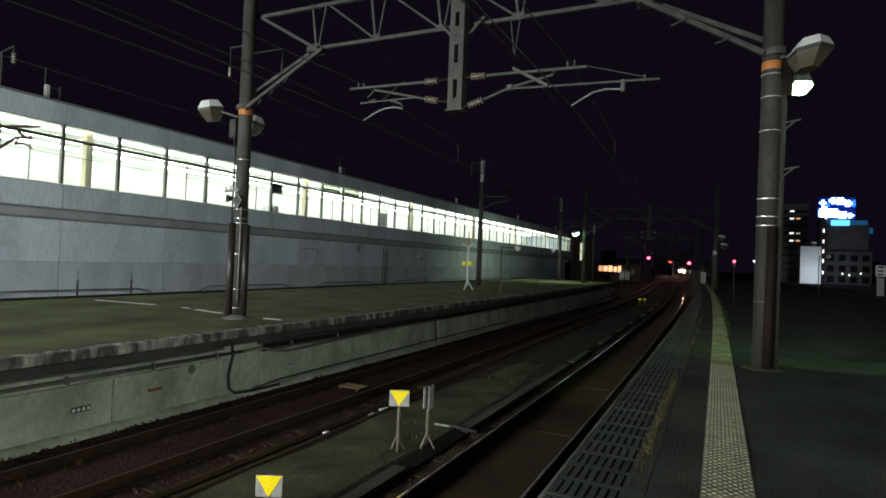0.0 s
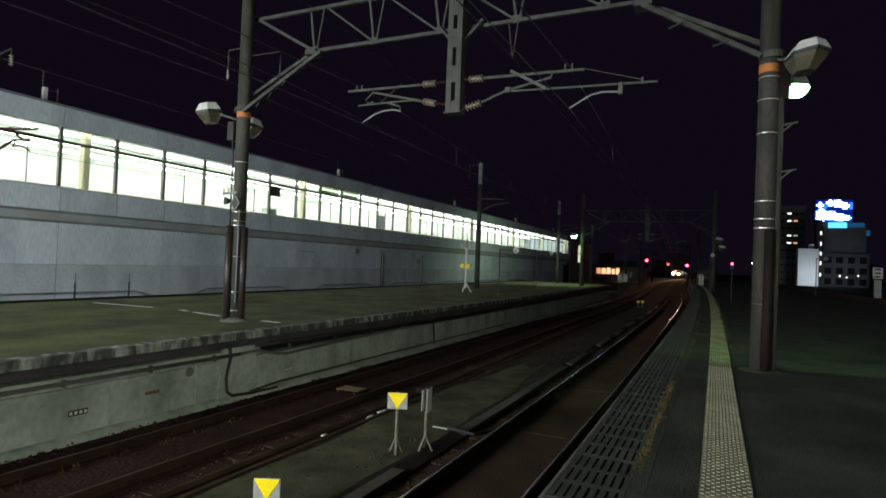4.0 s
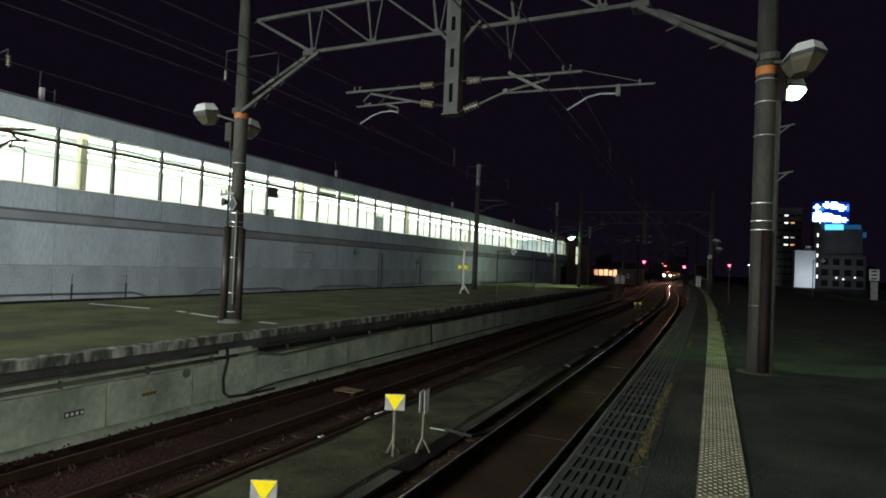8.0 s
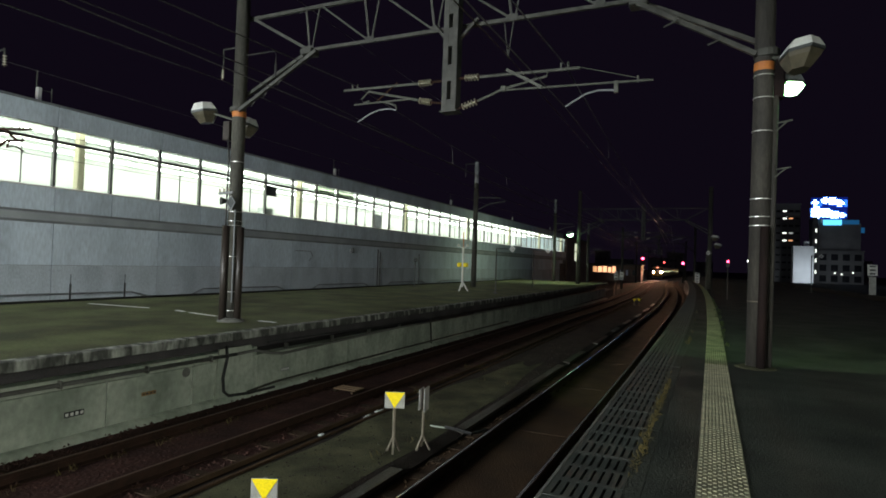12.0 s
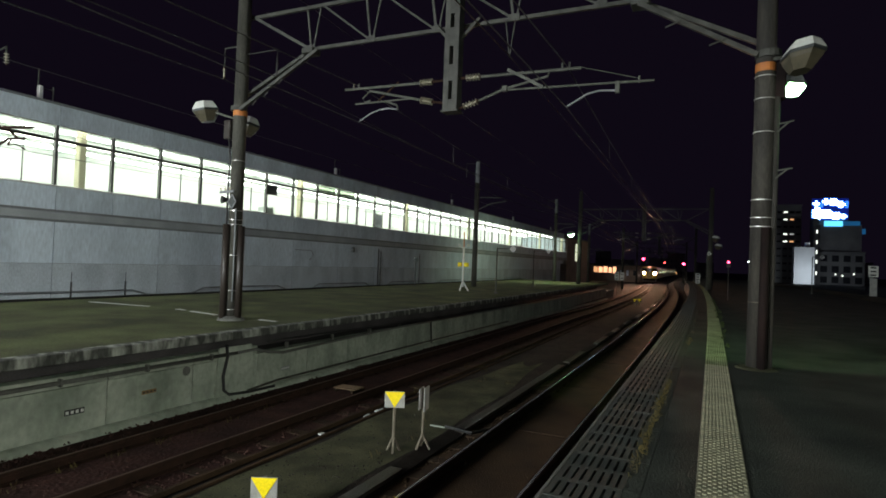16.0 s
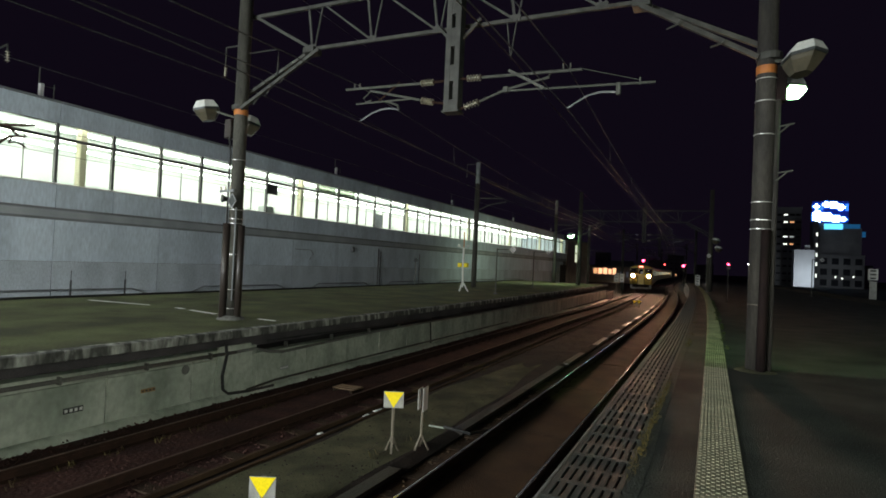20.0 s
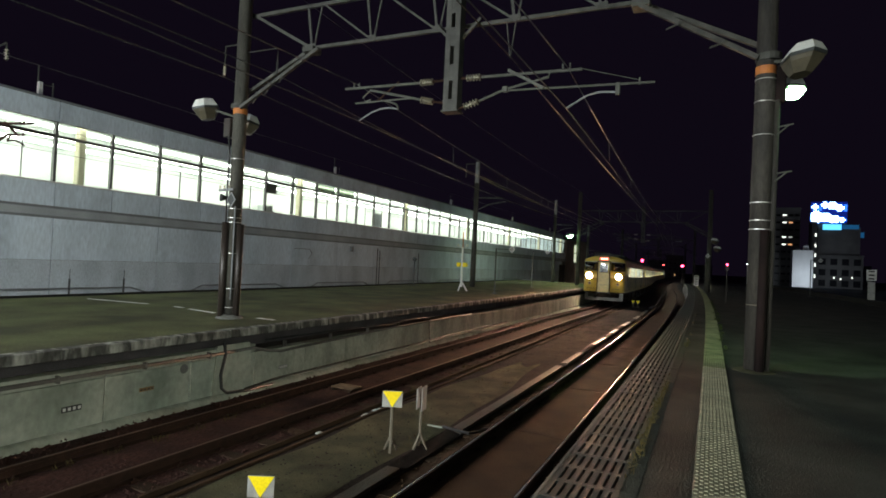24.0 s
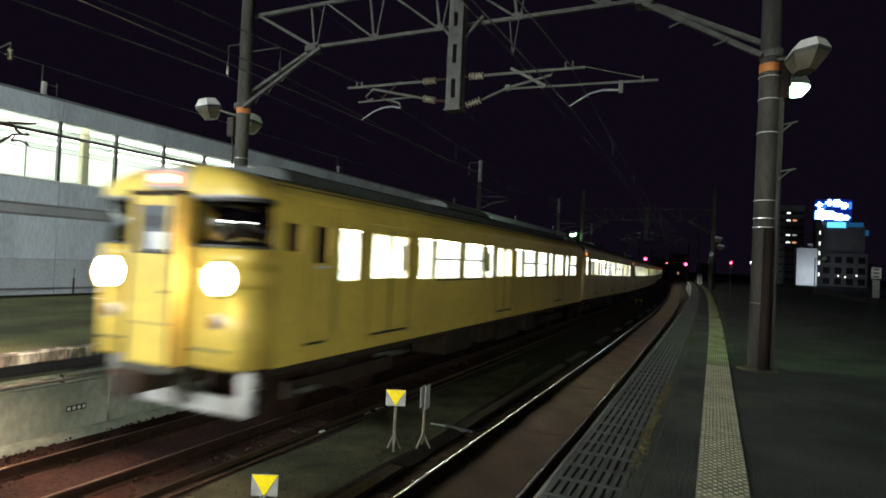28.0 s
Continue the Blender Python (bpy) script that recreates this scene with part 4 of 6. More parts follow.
for a, b in (((0.07, 2.75), (0.19, 2.59)), ((0.19, 2.59), (0.07, 2.43)), ((0.07, 2.43), (-0.05, 2.59)), ((-0.05, 2.59), (0.07, 2.75))):
    part("border", bar(bmesh.new(), (a[0], -0.205, a[1]), (b[0], -0.205, b[1]), 0.016, 0.016), GREY_PAINT, plate)
part("loudspeaker", lathe(bmesh.new(), [(0.04, 0), (0.045, 0.05), (0.085, 0.15), (0.09, 0.155)], 12, pose(-0.07, -0.15, 2.63, 90, 0, -25)), BLACK, left_pole, "small dark horn loudspeaker")
part("bracket_arm", tube(bmesh.new(), [(-0.1, 0, 6.09), (-0.54, 0, 6.09), (-0.54, 0, 5.65)], 0.018, 6), TRUSS, left_pole)
insulator(left_pole, (-0.54, 0, 5.66), (-0.54, 0, 5.40), 7, 0.034)
part("bracket_arm", tube(bmesh.new(), [(0.1, 0, 5.88), (0.98, 0, 5.88), (0.98, 0, 5.6)], 0.014, 6), DIM_STEEL, left_pole)
part("hanger_rod", tube(bmesh.new(), [(0.98, 0, 5.6), (0.98, 0, 5.3)], 0.022, 8), DIM_STEEL, left_pole)
part("collar_base", lathe(bmesh.new(), [(0.30, 0.0), (0.27, 0.05), (0.20, 0.09)], 16), CONCRETE_DARK, left_pole)

# fittings of the right pole
part("conduit", tube(bmesh.new(), [(0.050, -0.155, 0.0), (0.055, -0.155, 2.05)], 0.058, 10), DARK_CONDUIT, right_pole, "dark brown cable conduit", True)
part("conduit", tube(bmesh.new(), [(0.160, -0.05, 0.0), (0.160, -0.05, 3.95)], 0.036, 10), POLE_BROWN, right_pole, "grey-brown cable conduit", True)
part("junction_box", rbox(0.125, 0.262, -0.06, 0.12, 3.93, 4.47, 0.015), DARK_CONDUIT, right_pole, "dark metal junction box")
for z in (0.96, 2.06, 2.19, 2.45, 3.44, 3.93, 4.26):
    part("strap", lathe(bmesh.new(), [(0.144, z), (0.144, z + 0.011)], 18), STRAP if z > 1 else POST_TAN, right_pole, "thin bright steel strap" if z > 1 else "rusty tan strap")
for z in (2.88, 3.55):
    part("step_bracket", tube(bmesh.new(), [(0.16, -0.1, z - 0.12), (0.30, -0.16, z), (0.36, -0.18, z + 0.01), (0.18, -0.12, z - 0.01)], 0.012, 6), GALV, right_pole, "small bent steel step iron")
part("lamp_arm", tube(bmesh.new(), [(0.1, -0.1, 4.5), (0.34, -0.32, 4.42)], 0.025, 8), GALV, right_pole)
flood_head(right_pole, pose(0.425, -0.36, 4.45, -5, -9, -10) @ LEAN @ Matrix.Scale(0.92, 4), False)
part("lamp_arm", tube(bmesh.new(), [(0.1, 0.1, 4.2), (0.37, 0.44, 4.26)], 0.025, 8), GALV, right_pole)
flood_head(right_pole, pose(0.395, 0.52, 4.30, 4, 4, 15) @ Matrix.Scale(0.68, 4), True)
part("collar_base", lathe(bmesh.new(), [(0.29, 0.0), (0.25, 0.018), (0.18, 0.03)], 11), LIT_GRAVEL_MOSS, right_pole, "mossy earth collar round the foot")

# the same portal again further along the line, its weak light painted as darker steel
for y in (48.8, 90.0, 133.0, 178.0):
    dx = bend(y)
    drop = 0.45 + max(0.0, -fall(y) - 0.2)
    lp = thing("catenary_pole", (PX_L + dx + 0.12, y, -0.08 if y < 50 else -1.7), "plain grey concrete catenary pole further along the line", "pole", "catenary poles")
    part("shaft", tube(bmesh.new(), [(0, 0, -0.05), (0, 0, 7.85 if y < 50 else 9.2)], 0.18, 12, 0.15), POLE, lp, "", True)
    rp = copy_thing(lp, pose(PX_R + dx - 0.14, y, 0.0 if y < 80 else -1.7))
    build_portal(y, DIM_STEEL).location = (dx, y, -drop)
    bracket_left(y, DIM_STEEL).location = (dx, y, -drop)
    bracket_right(y, DIM_STEEL).location = (dx, y, -drop)
    if y < 50:
        part("lamp_arm", tube(bmesh.new(), [(0, -0.1, 4.2), (-0.55, -0.45, 4.28)], 0.025, 8), GALV, lp)
        flood_head(lp, pose(-0.66, -0.55, 4.22, 12, -10, 0), True)
        flood_head(rp, pose(0.35, -0.3, 3.95, 0, 10, 0), False)
        flood_head(rp, pose(0.55, 0.8, 3.4, 0, 10, 0), False)

# masts of the rear line on the far platform
for x, y, h in ((-13.25, 33.0, 7.7), (-13.6, 54.3, 7.8), (-14.6, 76.0, 8.8)):
    mast = thing("mast", (x, y, -0.08 if y < 56 else -1.75), "dark catenary mast with a thin cantilever on the far platform", "mast", "rear masts")
    part("shaft", tube(bmesh.new(), [(0, 0, 0), (0, 0, h * 0.83)], 0.17, 12, 0.14), POLE, mast, "", True)
    part("head_tube", tube(bmesh.new(), [(0, 0, h * 0.82), (0, 0, h)], 0.13, 10), GREY_PAINT, mast)
    part("head_arm", tube(bmesh.new(), [(0, 0, h - 0.1), (-0.75, 0, h - 0.1), (-0.75, 0, h - 0.9)], 0.025, 6), GALV, mast)
    part("cantilever_top", tube(bmesh.new(), [(0, 0, 5.5), (1.7, 0, 5.45)], 0.03, 6), GALV, mast)
    part("cantilever_strut", tube(bmesh.new(), [(0, 0, 4.7), (0.9, 0, 5.1), (1.9, 0, 5.25)], 0.03, 6), GALV, mast)
# bracket arm of a nearer mast
arm = thing("cantilever_bracket", (-19.4, 9.9, 0), "rusty dark cantilever end before the lit windows", "cantilever", "cantilevers")
part("tube", tube(bmesh.new(), [(-0.55, 0, 4.94), (1.29, 0, 4.80), (1.75, 0, 4.79)], 0.042, 8, 0.03), RUST, arm)
part("strut", tube(bmesh.new(), [(-0.55, 0, 4.20), (0.445, 0, 4.52), (1.29, 0, 4.48)], 0.045, 8, 0.028), RUST, arm)
part("stay", tube(bmesh.new(), [(0.26, 0, 4.91), (0.99, 0, 4.47)], 0.036, 6), RUST, arm)
part("steady_arm", tube(bmesh.new(), [(0.46, 0, 4.335), (0.80, 0, 4.345), (1.05, 0, 4.28), (1.32, 0, 4.16)], 0.022, 6), RUST, arm)
part("drop_link", tube(bmesh.new(), [(0.62, 0, 4.51), (0.50, 0, 4.40), (0.46, 0, 4.335)], 0.028, 6), RUST, arm)
for x in (1.05, 1.22):
    part("clamp", tube(bmesh.new(), [(x, 0, 4.78), (x, 0, 4.90)], 0.026, 6), RUST, arm)
part("wall_plate", rbox(-0.60, -0.55, -0.12, 0.12, 4.1, 5.05, 0.01), RUST, arm)
roof_hook = thing("roof_bracket", (-20.0, 10.0, 6.22), "thin steel bracket with an insulator on the hall roof", "bracket")
part("arm", tube(bmesh.new(), [(-0.12, 0, 0.0), (-0.12, 0, 1.05), (0.50, 0, 1.15), (0.52, 0, 0.95)], 0.03, 6), GALV, roof_hook)
insulator(roof_hook, (0.52, 0, 0.95), (0.55, 0, 0.6), 4, 0.07)

# wires
WIRES = (("contact_wire", FAR + 0.07, 4.09, 0.008, 0.0, -0.16), ("messenger_wire", FAR - 0.02, 4.84, 0.009, 0.5, 0.0), ("contact_wire", NEAR + 0.13, 4.05, 0.008, 0.0, -0.19), ("messenger_wire", NEAR + 0.10, 4.78, 0.009, 0.5, 0.0),
         ("feeder_wire", -10.12, 5.32, 0.011, 0.35, 0.0), ("feeder_wire", -8.58, 5.22, 0.010, 0.35, 0.0), ("earth_wire", -9.56, 7.9, 0.007, 0.3, 0.0), ("bright_feeder_wire", -3.33, 5.05, 0.010, 0.10, 0.0), ("rear_contact_wire", -17.6, 4.05, 0.010, 0.0, 0.0), ("rear_messenger_wire", -17.6, 4.79, 0.009, 0.35, 0.0))
SPANS = (-70.0, -29.0, Y1, 48.8, 90.0, 133.0, 178.0, 230.0, 290.0)
BRIGHT_WIRE = mat("contact_wire_copper", (0.50, 0.38, 0.30), (0.40, 0.30, 0.24), 3, 0.30, 1.0, bump=0)
COPPER = mat("wire_metal", (0.15, 0.14, 0.135), (0.105, 0.10, 0.095), 3, 0.5, 0.4, bump=0)
for name, x, z, r, sag, stagger in WIRES:
    pts = []
    for k, (a, b) in enumerate(zip(SPANS, SPANS[1:])):
        # the contact wire zigzags a little from support to support
        xa, xb = (x + (stagger * 2 if j % 2 else 0.0) for j in (k, k + 1))
        for i in range(8):
            u = i / 8
            pts.append((xa + bend(a) + (xb + bend(b) - xa - bend(a)) * u, a + (b - a) * u, z - 4 * sag * u * (1 - u)))
    solid(name, tube(bmesh.new(), pts, r, 6), BRIGHT_WIRE if name == "bright_feeder_wire" else COPPER, "thin metal overhead wire along the track", "wire", "", "overhead wires")
solid("roof_wire", tube(bmesh.new(), [(-20.79, -12, 7.38), (-20.79, 11.68, 7.37), (-20.79, 28.6, 7.31), (-20.79, 45.75, 7.37), (-20.79, 62.95, 7.37), (-20.79, 79.95, 7.37)], 0.012, 5), COPPER, "thin dark wire above the hall roof", "wire", "", "overhead wires")
for x, z0 in ((FAR, 4.09), (NEAR + 0.12, 4.05)):
    for a, b in zip(SPANS[2:], SPANS[3:6]):
        for i in range(1, 8):
            u = i / 8
            y = a + (b - a) * u
            zm = (4.84 if x == FAR else 4.78) - 2.0 * u * (1 - u)
            if zm - z0 > 0.12:
                solid("dropper", tube(bmesh.new(), [(x + 0.03 + bend(a) + (bend(b) - bend(a)) * u, y, z0), (x + bend(a) + (bend(b) - bend(a)) * u, y, zm)], 0.004, 4), COPPER, "thin dropper wire between the overhead wires", "wire", "", "droppers")

# ---- things along the line ----
GALV_PALE = mat("sign_plate", (0.36, 0.36, 0.34), (0.26, 0.26, 0.25), 8, 0.6, bump=0.05)


def diamond_post(x, y, z, h, reach, label):
    """Thin post with a side arm that carries a pale diamond marker."""
    p = thing("marker_post", (x, y, z), label, "marker post", "marker posts")
    part("post", tube(bmesh.new(), [(0, 0, 0), (0, 0, h)], 0.035, 8), GALV, p)
    part("arm", tube(bmesh.new(), [(0, 0, h - 0.04), (reach, 0, h - 0.04)], 0.022, 6), GALV, p)
    part("foot", lathe(bmesh.new(), [(0.14, 0), (0.10, 0.05), (0.04, 0.08)], 10), CONCRETE_DARK, p)
    s = part("diamond_plate", prism(bmesh.new(), [(reach, h + 0.13), (reach + 0.17, h - 0.04), (reach, h - 0.21), (reach - 0.17, h - 0.04)], -0.03, -0.015, "y"), WHITE, p, "white diamond marker with dark centre")
    for dx, dz in ((0, 0.062), (0.062, 0), (0, -0.062), (-0.062, 0)):
        part("mark", prism(bmesh.new(), [(reach + dx, h - 0.04 + dz + 0.042), (reach + dx + 0.042, h - 0.04 + dz), (reach + dx, h - 0.04 + dz - 0.042), (reach + dx - 0.042, h - 0.04 + dz)], -0.037, -0.031, "y"), BLACK, s)
    return p


diamond_post(-9.62, 26.9, -0.08, 2.25, 0.82, "thin pale post with a diamond marker on the far platform")
diamond_post(-10.95, 38.0, -0.08, 2.46, 1.0, "thin grey post with a diamond marker on the far platform")
diamond_post(6.95, 52.0, 0.0, 2.85, 0.62, "thin grey post with a diamond marker on the near platform")
diamond_post(-0.35, 46.5, 0.0, 2.75, 0.12, "post with a diamond marker beside the platform pole")

# white signal post with yellow boxes
sp = thing("signal_post", (-11.66, 27.5, -0.08), "white tripod post with yellow lamp boxes on the far platform", "signal post")
part("post", tube(bmesh.new(), [(0, 0, 0.2), (0, 0, 2.25)], 0.055, 10), WHITE, sp)
for a in (0.4, 2.5, 4.6):
    part("leg", tube(bmesh.new(), [(0, 0, 0.5), (0.30 * math.cos(a), 0.30 * math.sin(a), 0.0)], 0.035, 8), WHITE, sp)
part("top_rod", tube(bmesh.new(), [(0, 0, 2.25), (0, 0, 3.05)], 0.03, 8), ORANGE, sp, "orange rod")
for x in (-0.2, 0.2):
    part("lamp_box", rbox(x * 0.85 - 0.10, x * 0.85 + 0.10, -0.13, 0.1, 1.24, 1.46, 0.02), YELLOW, sp, "yellow lamp box")
    part("cap", lathe(bmesh.new(), [(0.05, 0), (0.09, 0.05), (0.05, 0.14)], 10, pose(x * 1.25, -0.02, 2.28)), WHITE, sp)
    part("bracket", tube(bmesh.new(), [(0, 0, 2.2), (x * 1.25, 0, 2.32)], 0.02, 6), WHITE, sp)

ip = thing("indicator_post", (-15.6, 29.7, -0.08), "slim dark post with a small round head on the far platform", "post")
part("post", tube(bmesh.new(), [(0, 0, 0), (0, 0, 1.45)], 0.035, 8), FRAME_DARK, ip)
part("head", lathe(bmesh.new(), [(0.09, 0), (0.13, 0.03), (0.13, 0.06), (0.09, 0.09)], 12, pose(0, 0.04, 1.52, 90)), FRAME_DARK, ip)
for y in (10.32, 11.98):
    p = thing("edge_post", (-16.33, y, -0.04), "short thin dark post at the platform's back edge", "post", "edge posts")
    part("post", tube(bmesh.new(), [(0, 0, 0), (0, 0, 0.45)], 0.025, 6), BLACK, p)
    part("tip", tube(bmesh.new(), [(0, 0, 0.45), (0, 0, 0.72)], 0.008, 5), BLACK, p)

# stepped pipe on the hall's wall
for k in range(-2, 6):
    y0 = 17.35 + 8.08 * k
    solid("wall_pipe", tube(bmesh.new(), [(-19.90, y0, -0.48), (-19.90, y0 + 0.95, -0.12), (-19.90, y0 + 5.6, -0.14), (-19.90, y0 + 6.85, -0.52)], 0.032, 6), WALL_GUTTER, "dark stepped pipe low on the hall's wall", "pipe", "", "wall pipes")


def triangle_sign(x, y, z, h, turn, label, back=GALV_PALE):
    """White plate with a yellow downward triangle on a splayed iron foot."""
    s = thing("track_sign", pose(x, y, z, 0, 0, turn), label, "track sign", "track signs")
    part("post", tube(bmesh.new(), [(0, 0, 0.1), (0, 0, h)], 0.022, 8), POST_TAN, s)
    for a in (0.5, 2.6, 4.7):
        part("leg", bar(bmesh.new(), (0, 0, 0.22), (0.10 * math.cos(a), 0.10 * math.sin(a), 0.0), 0.03, 0.02), POST_TAN, s)
    pl = part("plate", rbox(-0.135, 0.135, -0.035, -0.022, h - 0.22, h, 0.004), back, s, "square back plate")
    part("triangle", prism(bmesh.new(), [(-0.133, h - 0.004), (0.133, h - 0.004), (0, h - 0.218)], -0.041, -0.036, "y"), YELLOW, pl, "bright yellow triangle")
    return s


triangle_sign(-3.86, 6.9, -1.22, 0.82, 26, "yellow triangle sign on a white plate between the tracks")
triangle_sign(-4.05, 4.62, -1.22, 0.36, 26, "low yellow triangle sign on a white plate between the tracks")
# black back plates imitate the weak light this far along
triangle_sign(-5.16, 45.1, -1.22 + fall(45.1), 0.53, 10, "small yellow triangle sign, its plate blackened to look dim, between the tracks", BLACK)
triangle_sign(-4.87, 45.5, -1.22 + fall(45.5), 0.53, 10, "small yellow triangle sign, its plate blackened to look dim, between the tracks", BLACK)
b = thing("track_sign", pose(-3.58, 7.22, -1.22, 0, 0, 100), "narrow pale grey sign turned aside between the tracks", "track sign", "track signs")
part("post", tube(bmesh.new(), [(0, 0, 0.1), (0, 0, 0.84)], 0.02, 8), POST_TAN, b)
for a in (0.5, 2.6, 4.7):
    part("leg", bar(bmesh.new(), (0, 0, 0.2), (0.11 * math.cos(a), 0.11 * math.sin(a), 0.0), 0.035, 0.02), POST_TAN, b)
part("plate", rbox(-0.11, 0.11, -0.045, -0.03, 0.53, 0.86, 0.006), GALV_PALE, b, "pale grey plate")
part("plate", rbox(-0.10, 0.11, 0.03, 0.045, 0.55, 0.84, 0.006), GALV_PALE, b)

bh = tagged(new("cable_pit_edge"), "pale concrete edge of a small cable pit between the tracks", "pit edge", "", "structure")
part("edge", rbox(-3.98, -3.70, 8.26, 8.30, -1.24, -1.195, 0.01), CONCRETE, bh)
solid("track_cable", tube(bmesh.new(), [(-3.7, 8.25, -1.18), (-3.5, 8.15, -1.16), (-3.25, 8.2, -1.2), (-3.1, 8.7, -1.24), (-3.02, 9.5, -1.26)], 0.025, 6), BLACK, "black cable from the pit to the rail", "cable", "thing")

TAN = mat("tan_wood", (0.17, 0.11, 0.06), (0.11, 0.07, 0.04), 6, 0.8)
# beacon between the far rails
bc = thing("track_beacon", (-6.55, 9.8, -1.28), "weathered tan slatted beacon plate between the far rails", "track beacon")
for k in range(3):
    part("slat", rbox(-0.26, 0.26, -0.17 + 0.13 * k, -0.10 + 0.13 * k, 0.05, 0.08, 0.005), TAN, bc)
for x in (-0.2, 0.2):
    part("bearer", rbox(x - 0.03, x + 0.03, -0.2, 0.22, 0.0, 0.048, 0.005), SLEEPER, bc)

# red signals; the distant lenses are oversized to stand in for their glare
for x, y, zl, zb, m, r, label in ((-15.4, 150, 3.94, -1.7, RED_LAMP, 0.37, "tall signal showing red beside the far track"), (-6.19, 150, 3.03, -1.7, RED_LAMP, 0.35, "signal showing red beside the near track"), (-16.15, 232, 4.1, -1.7, RED_DIM, 0.28, "distant signal showing a small red light"), (0.75, 32.4, 1.90, 0.0, RED_LAMP, 0.06, "slim platform post with a small red lamp")):
    s = thing("signal", (x, y, zb), label, "signal", "signals")
    h = zl - zb
    part("post", tube(bmesh.new(), [(0, 0.1, 0), (0, 0.1, h + r)], r * 0.4, 8), DIM_STEEL, s)
    part("head", rbox(-r * 1.5, r * 1.5, -0.02, 0.06, h - r * 4.5, h + r * 1.8, 0.02), BLACK, s, "black signal head")
    part("lens", lathe(bmesh.new(), [(r, 0), (r * 0.8, 0.03), (r * 0.3, 0.05)], 14, pose(0, -0.022, h, 90)), m, s, "glowing red lens")
    part("visor", lathe(bmesh.new(), [(r * 1.15, 0), (r * 1.2, 0.02)], 14, pose(0, -0.021, h, 90)), BLACK, s)


def board_sign(x, y, z, w, zs, label, bars):
    """Post with a white board that carries dark bars for writing."""
    s = thing("platform_sign", (x, y, z), label, "sign", "platform signs")
    part("post", tube(bmesh.new(), [(0, 0, 0), (0, 0, zs[1])], 0.03, 8), GALV, s)
    pl = part("board", rbox(-w / 2, w / 2, -0.06, -0.032, zs[0], zs[1], 0.006), WHITE, s, "white board")
    for k in range(bars):
        c = zs[0] + (zs[1] - zs[0]) * (k + 0.5) / bars
        part("writing_bar", box(bmesh.new(), -w * 0.28, w * 0.28, -0.066, -0.061, c - 0.045, c + 0.045), BLACK, pl)
    return s


sg = board_sign(8.70, 42.0, 0.0, 0.50, (1.44, 2.10), "white board with dark writing on the near platform", 3)
part("lower_board", rbox(-0.17, 0.19, -0.06, -0.03, 0.30, 1.36, 0.006), GALV_PALE, sg, "grey lower board")
board_sign(-1.25, 62.0, 0.0, 0.42, (0.20, 1.20), "tall narrow white board at the near platform's edge", 4)
board_sign(-10.10, 70.0, -1.75, 0.48, (1.75, 2.72), "narrow white board on a post beyond the far platform", 3)
board_sign(-9.52, 70.2, -1.75, 0.46, (1.75, 2.66), "narrow white board on a post beyond the far platform", 2)

# fittings on the far platform's face
face = tagged(new("platform_services"), "pipes and cables on the far platform's wall", "pipework", "", "structure")
part("pipe", sweep(bmesh.new(), [(-8.00 + 0.032 * math.cos(a), -0.47 + 0.032 * math.sin(a)) for a in (k * math.pi / 4 for k in range(8))], steps(-30, 8.2, 4)), CONCRETE_DARK, face, "grey pipe", True)
part("pipe", tube(bmesh.new(), [(-8.0, 8.2, -0.47), (-8.0, 8.7, -0.46), (-8.0, 9.1, -0.56), (-8.0, 9.5, -0.62), (-8.0, 10.2, -0.60), (-8.0, 14, -0.52), (-8.0, 20, -0.5)], 0.03, 8), CONCRETE_DARK, face, "grey pipe", True)
part("pipe", tube(bmesh.new(), [(-7.98, 8.5, -1.22), (-7.98, 9.3, -1.16), (-7.98, 14, -1.13), (-7.98, 24, -1.1)], 0.025, 8), POLE, face, "thin grey pipe", True)
part("cable", tube(bmesh.new(), [(-7.99, 7.93, -0.28), (-7.98, 7.96, -0.5), (-7.97, 7.86, -0.85), (-7.96, 7.88, -1.1), (-7.95, 8.0, -1.2), (-7.94, 8.5, -1.24), (-7.94, 9.2, -1.25)], 0.028, 8), BLACK, face, "black hanging cable", True)
part("cable", tube(bmesh.new(), [(-7.99, 9.0, -0.34), (-7.99, 11.5, -0.36), (-7.99, 14, -0.42), (-7.99, 15.8, -0.36), (-7.99, 16.4, -0.42), (-7.99, 16.5, -1.2)], 0.022, 6), BLACK, face, "black hanging cable", True)
for y in (4.98, 6.32, 7.6, 9.6, 11.2, 12.8, 14.4):
    part("pipe_clip", rbox(-8.05, -7.963, y - 0.014, y + 0.014, -0.525, -0.415, 0.004), CONCRETE_DARK, face)
part("weep_hole", lathe(bmesh.new(), [(0.078, 0), (0.078, 0.014), (0.066, 0.014), (0.064, 0.004), (0.01, 0.003)], 16, pose(-8.042, 7.1, -0.64, 0, 90, 0)), CONCRETE_DARK, face, "round drain cover")
for y0, y1, z0, z1, m in ((5.08, 5.36, -0.955, -0.875, BLACK), (6.27, 6.53, -0.885, -0.825, OLD_ORANGE), (9.5, 9.75, -1.0, -0.93, GREY_PAINT)):
    pl = part("plate", rbox(-8.046, -8.036, y0, y1, z0, z1, 0.003), m, face, "small plate with writing")
    n = 4
    for k in range(n):
        a = y0 + (y1 - y0) * (k + 0.2) / n
        part("writing_bar", box(bmesh.new(), -8.0355, -8.034, a, a + (y1 - y0) * 0.6 / n, z0 + 0.018, z1 - 0.018), WHITE if m is not OLD_ORANGE else BLACK, pl)
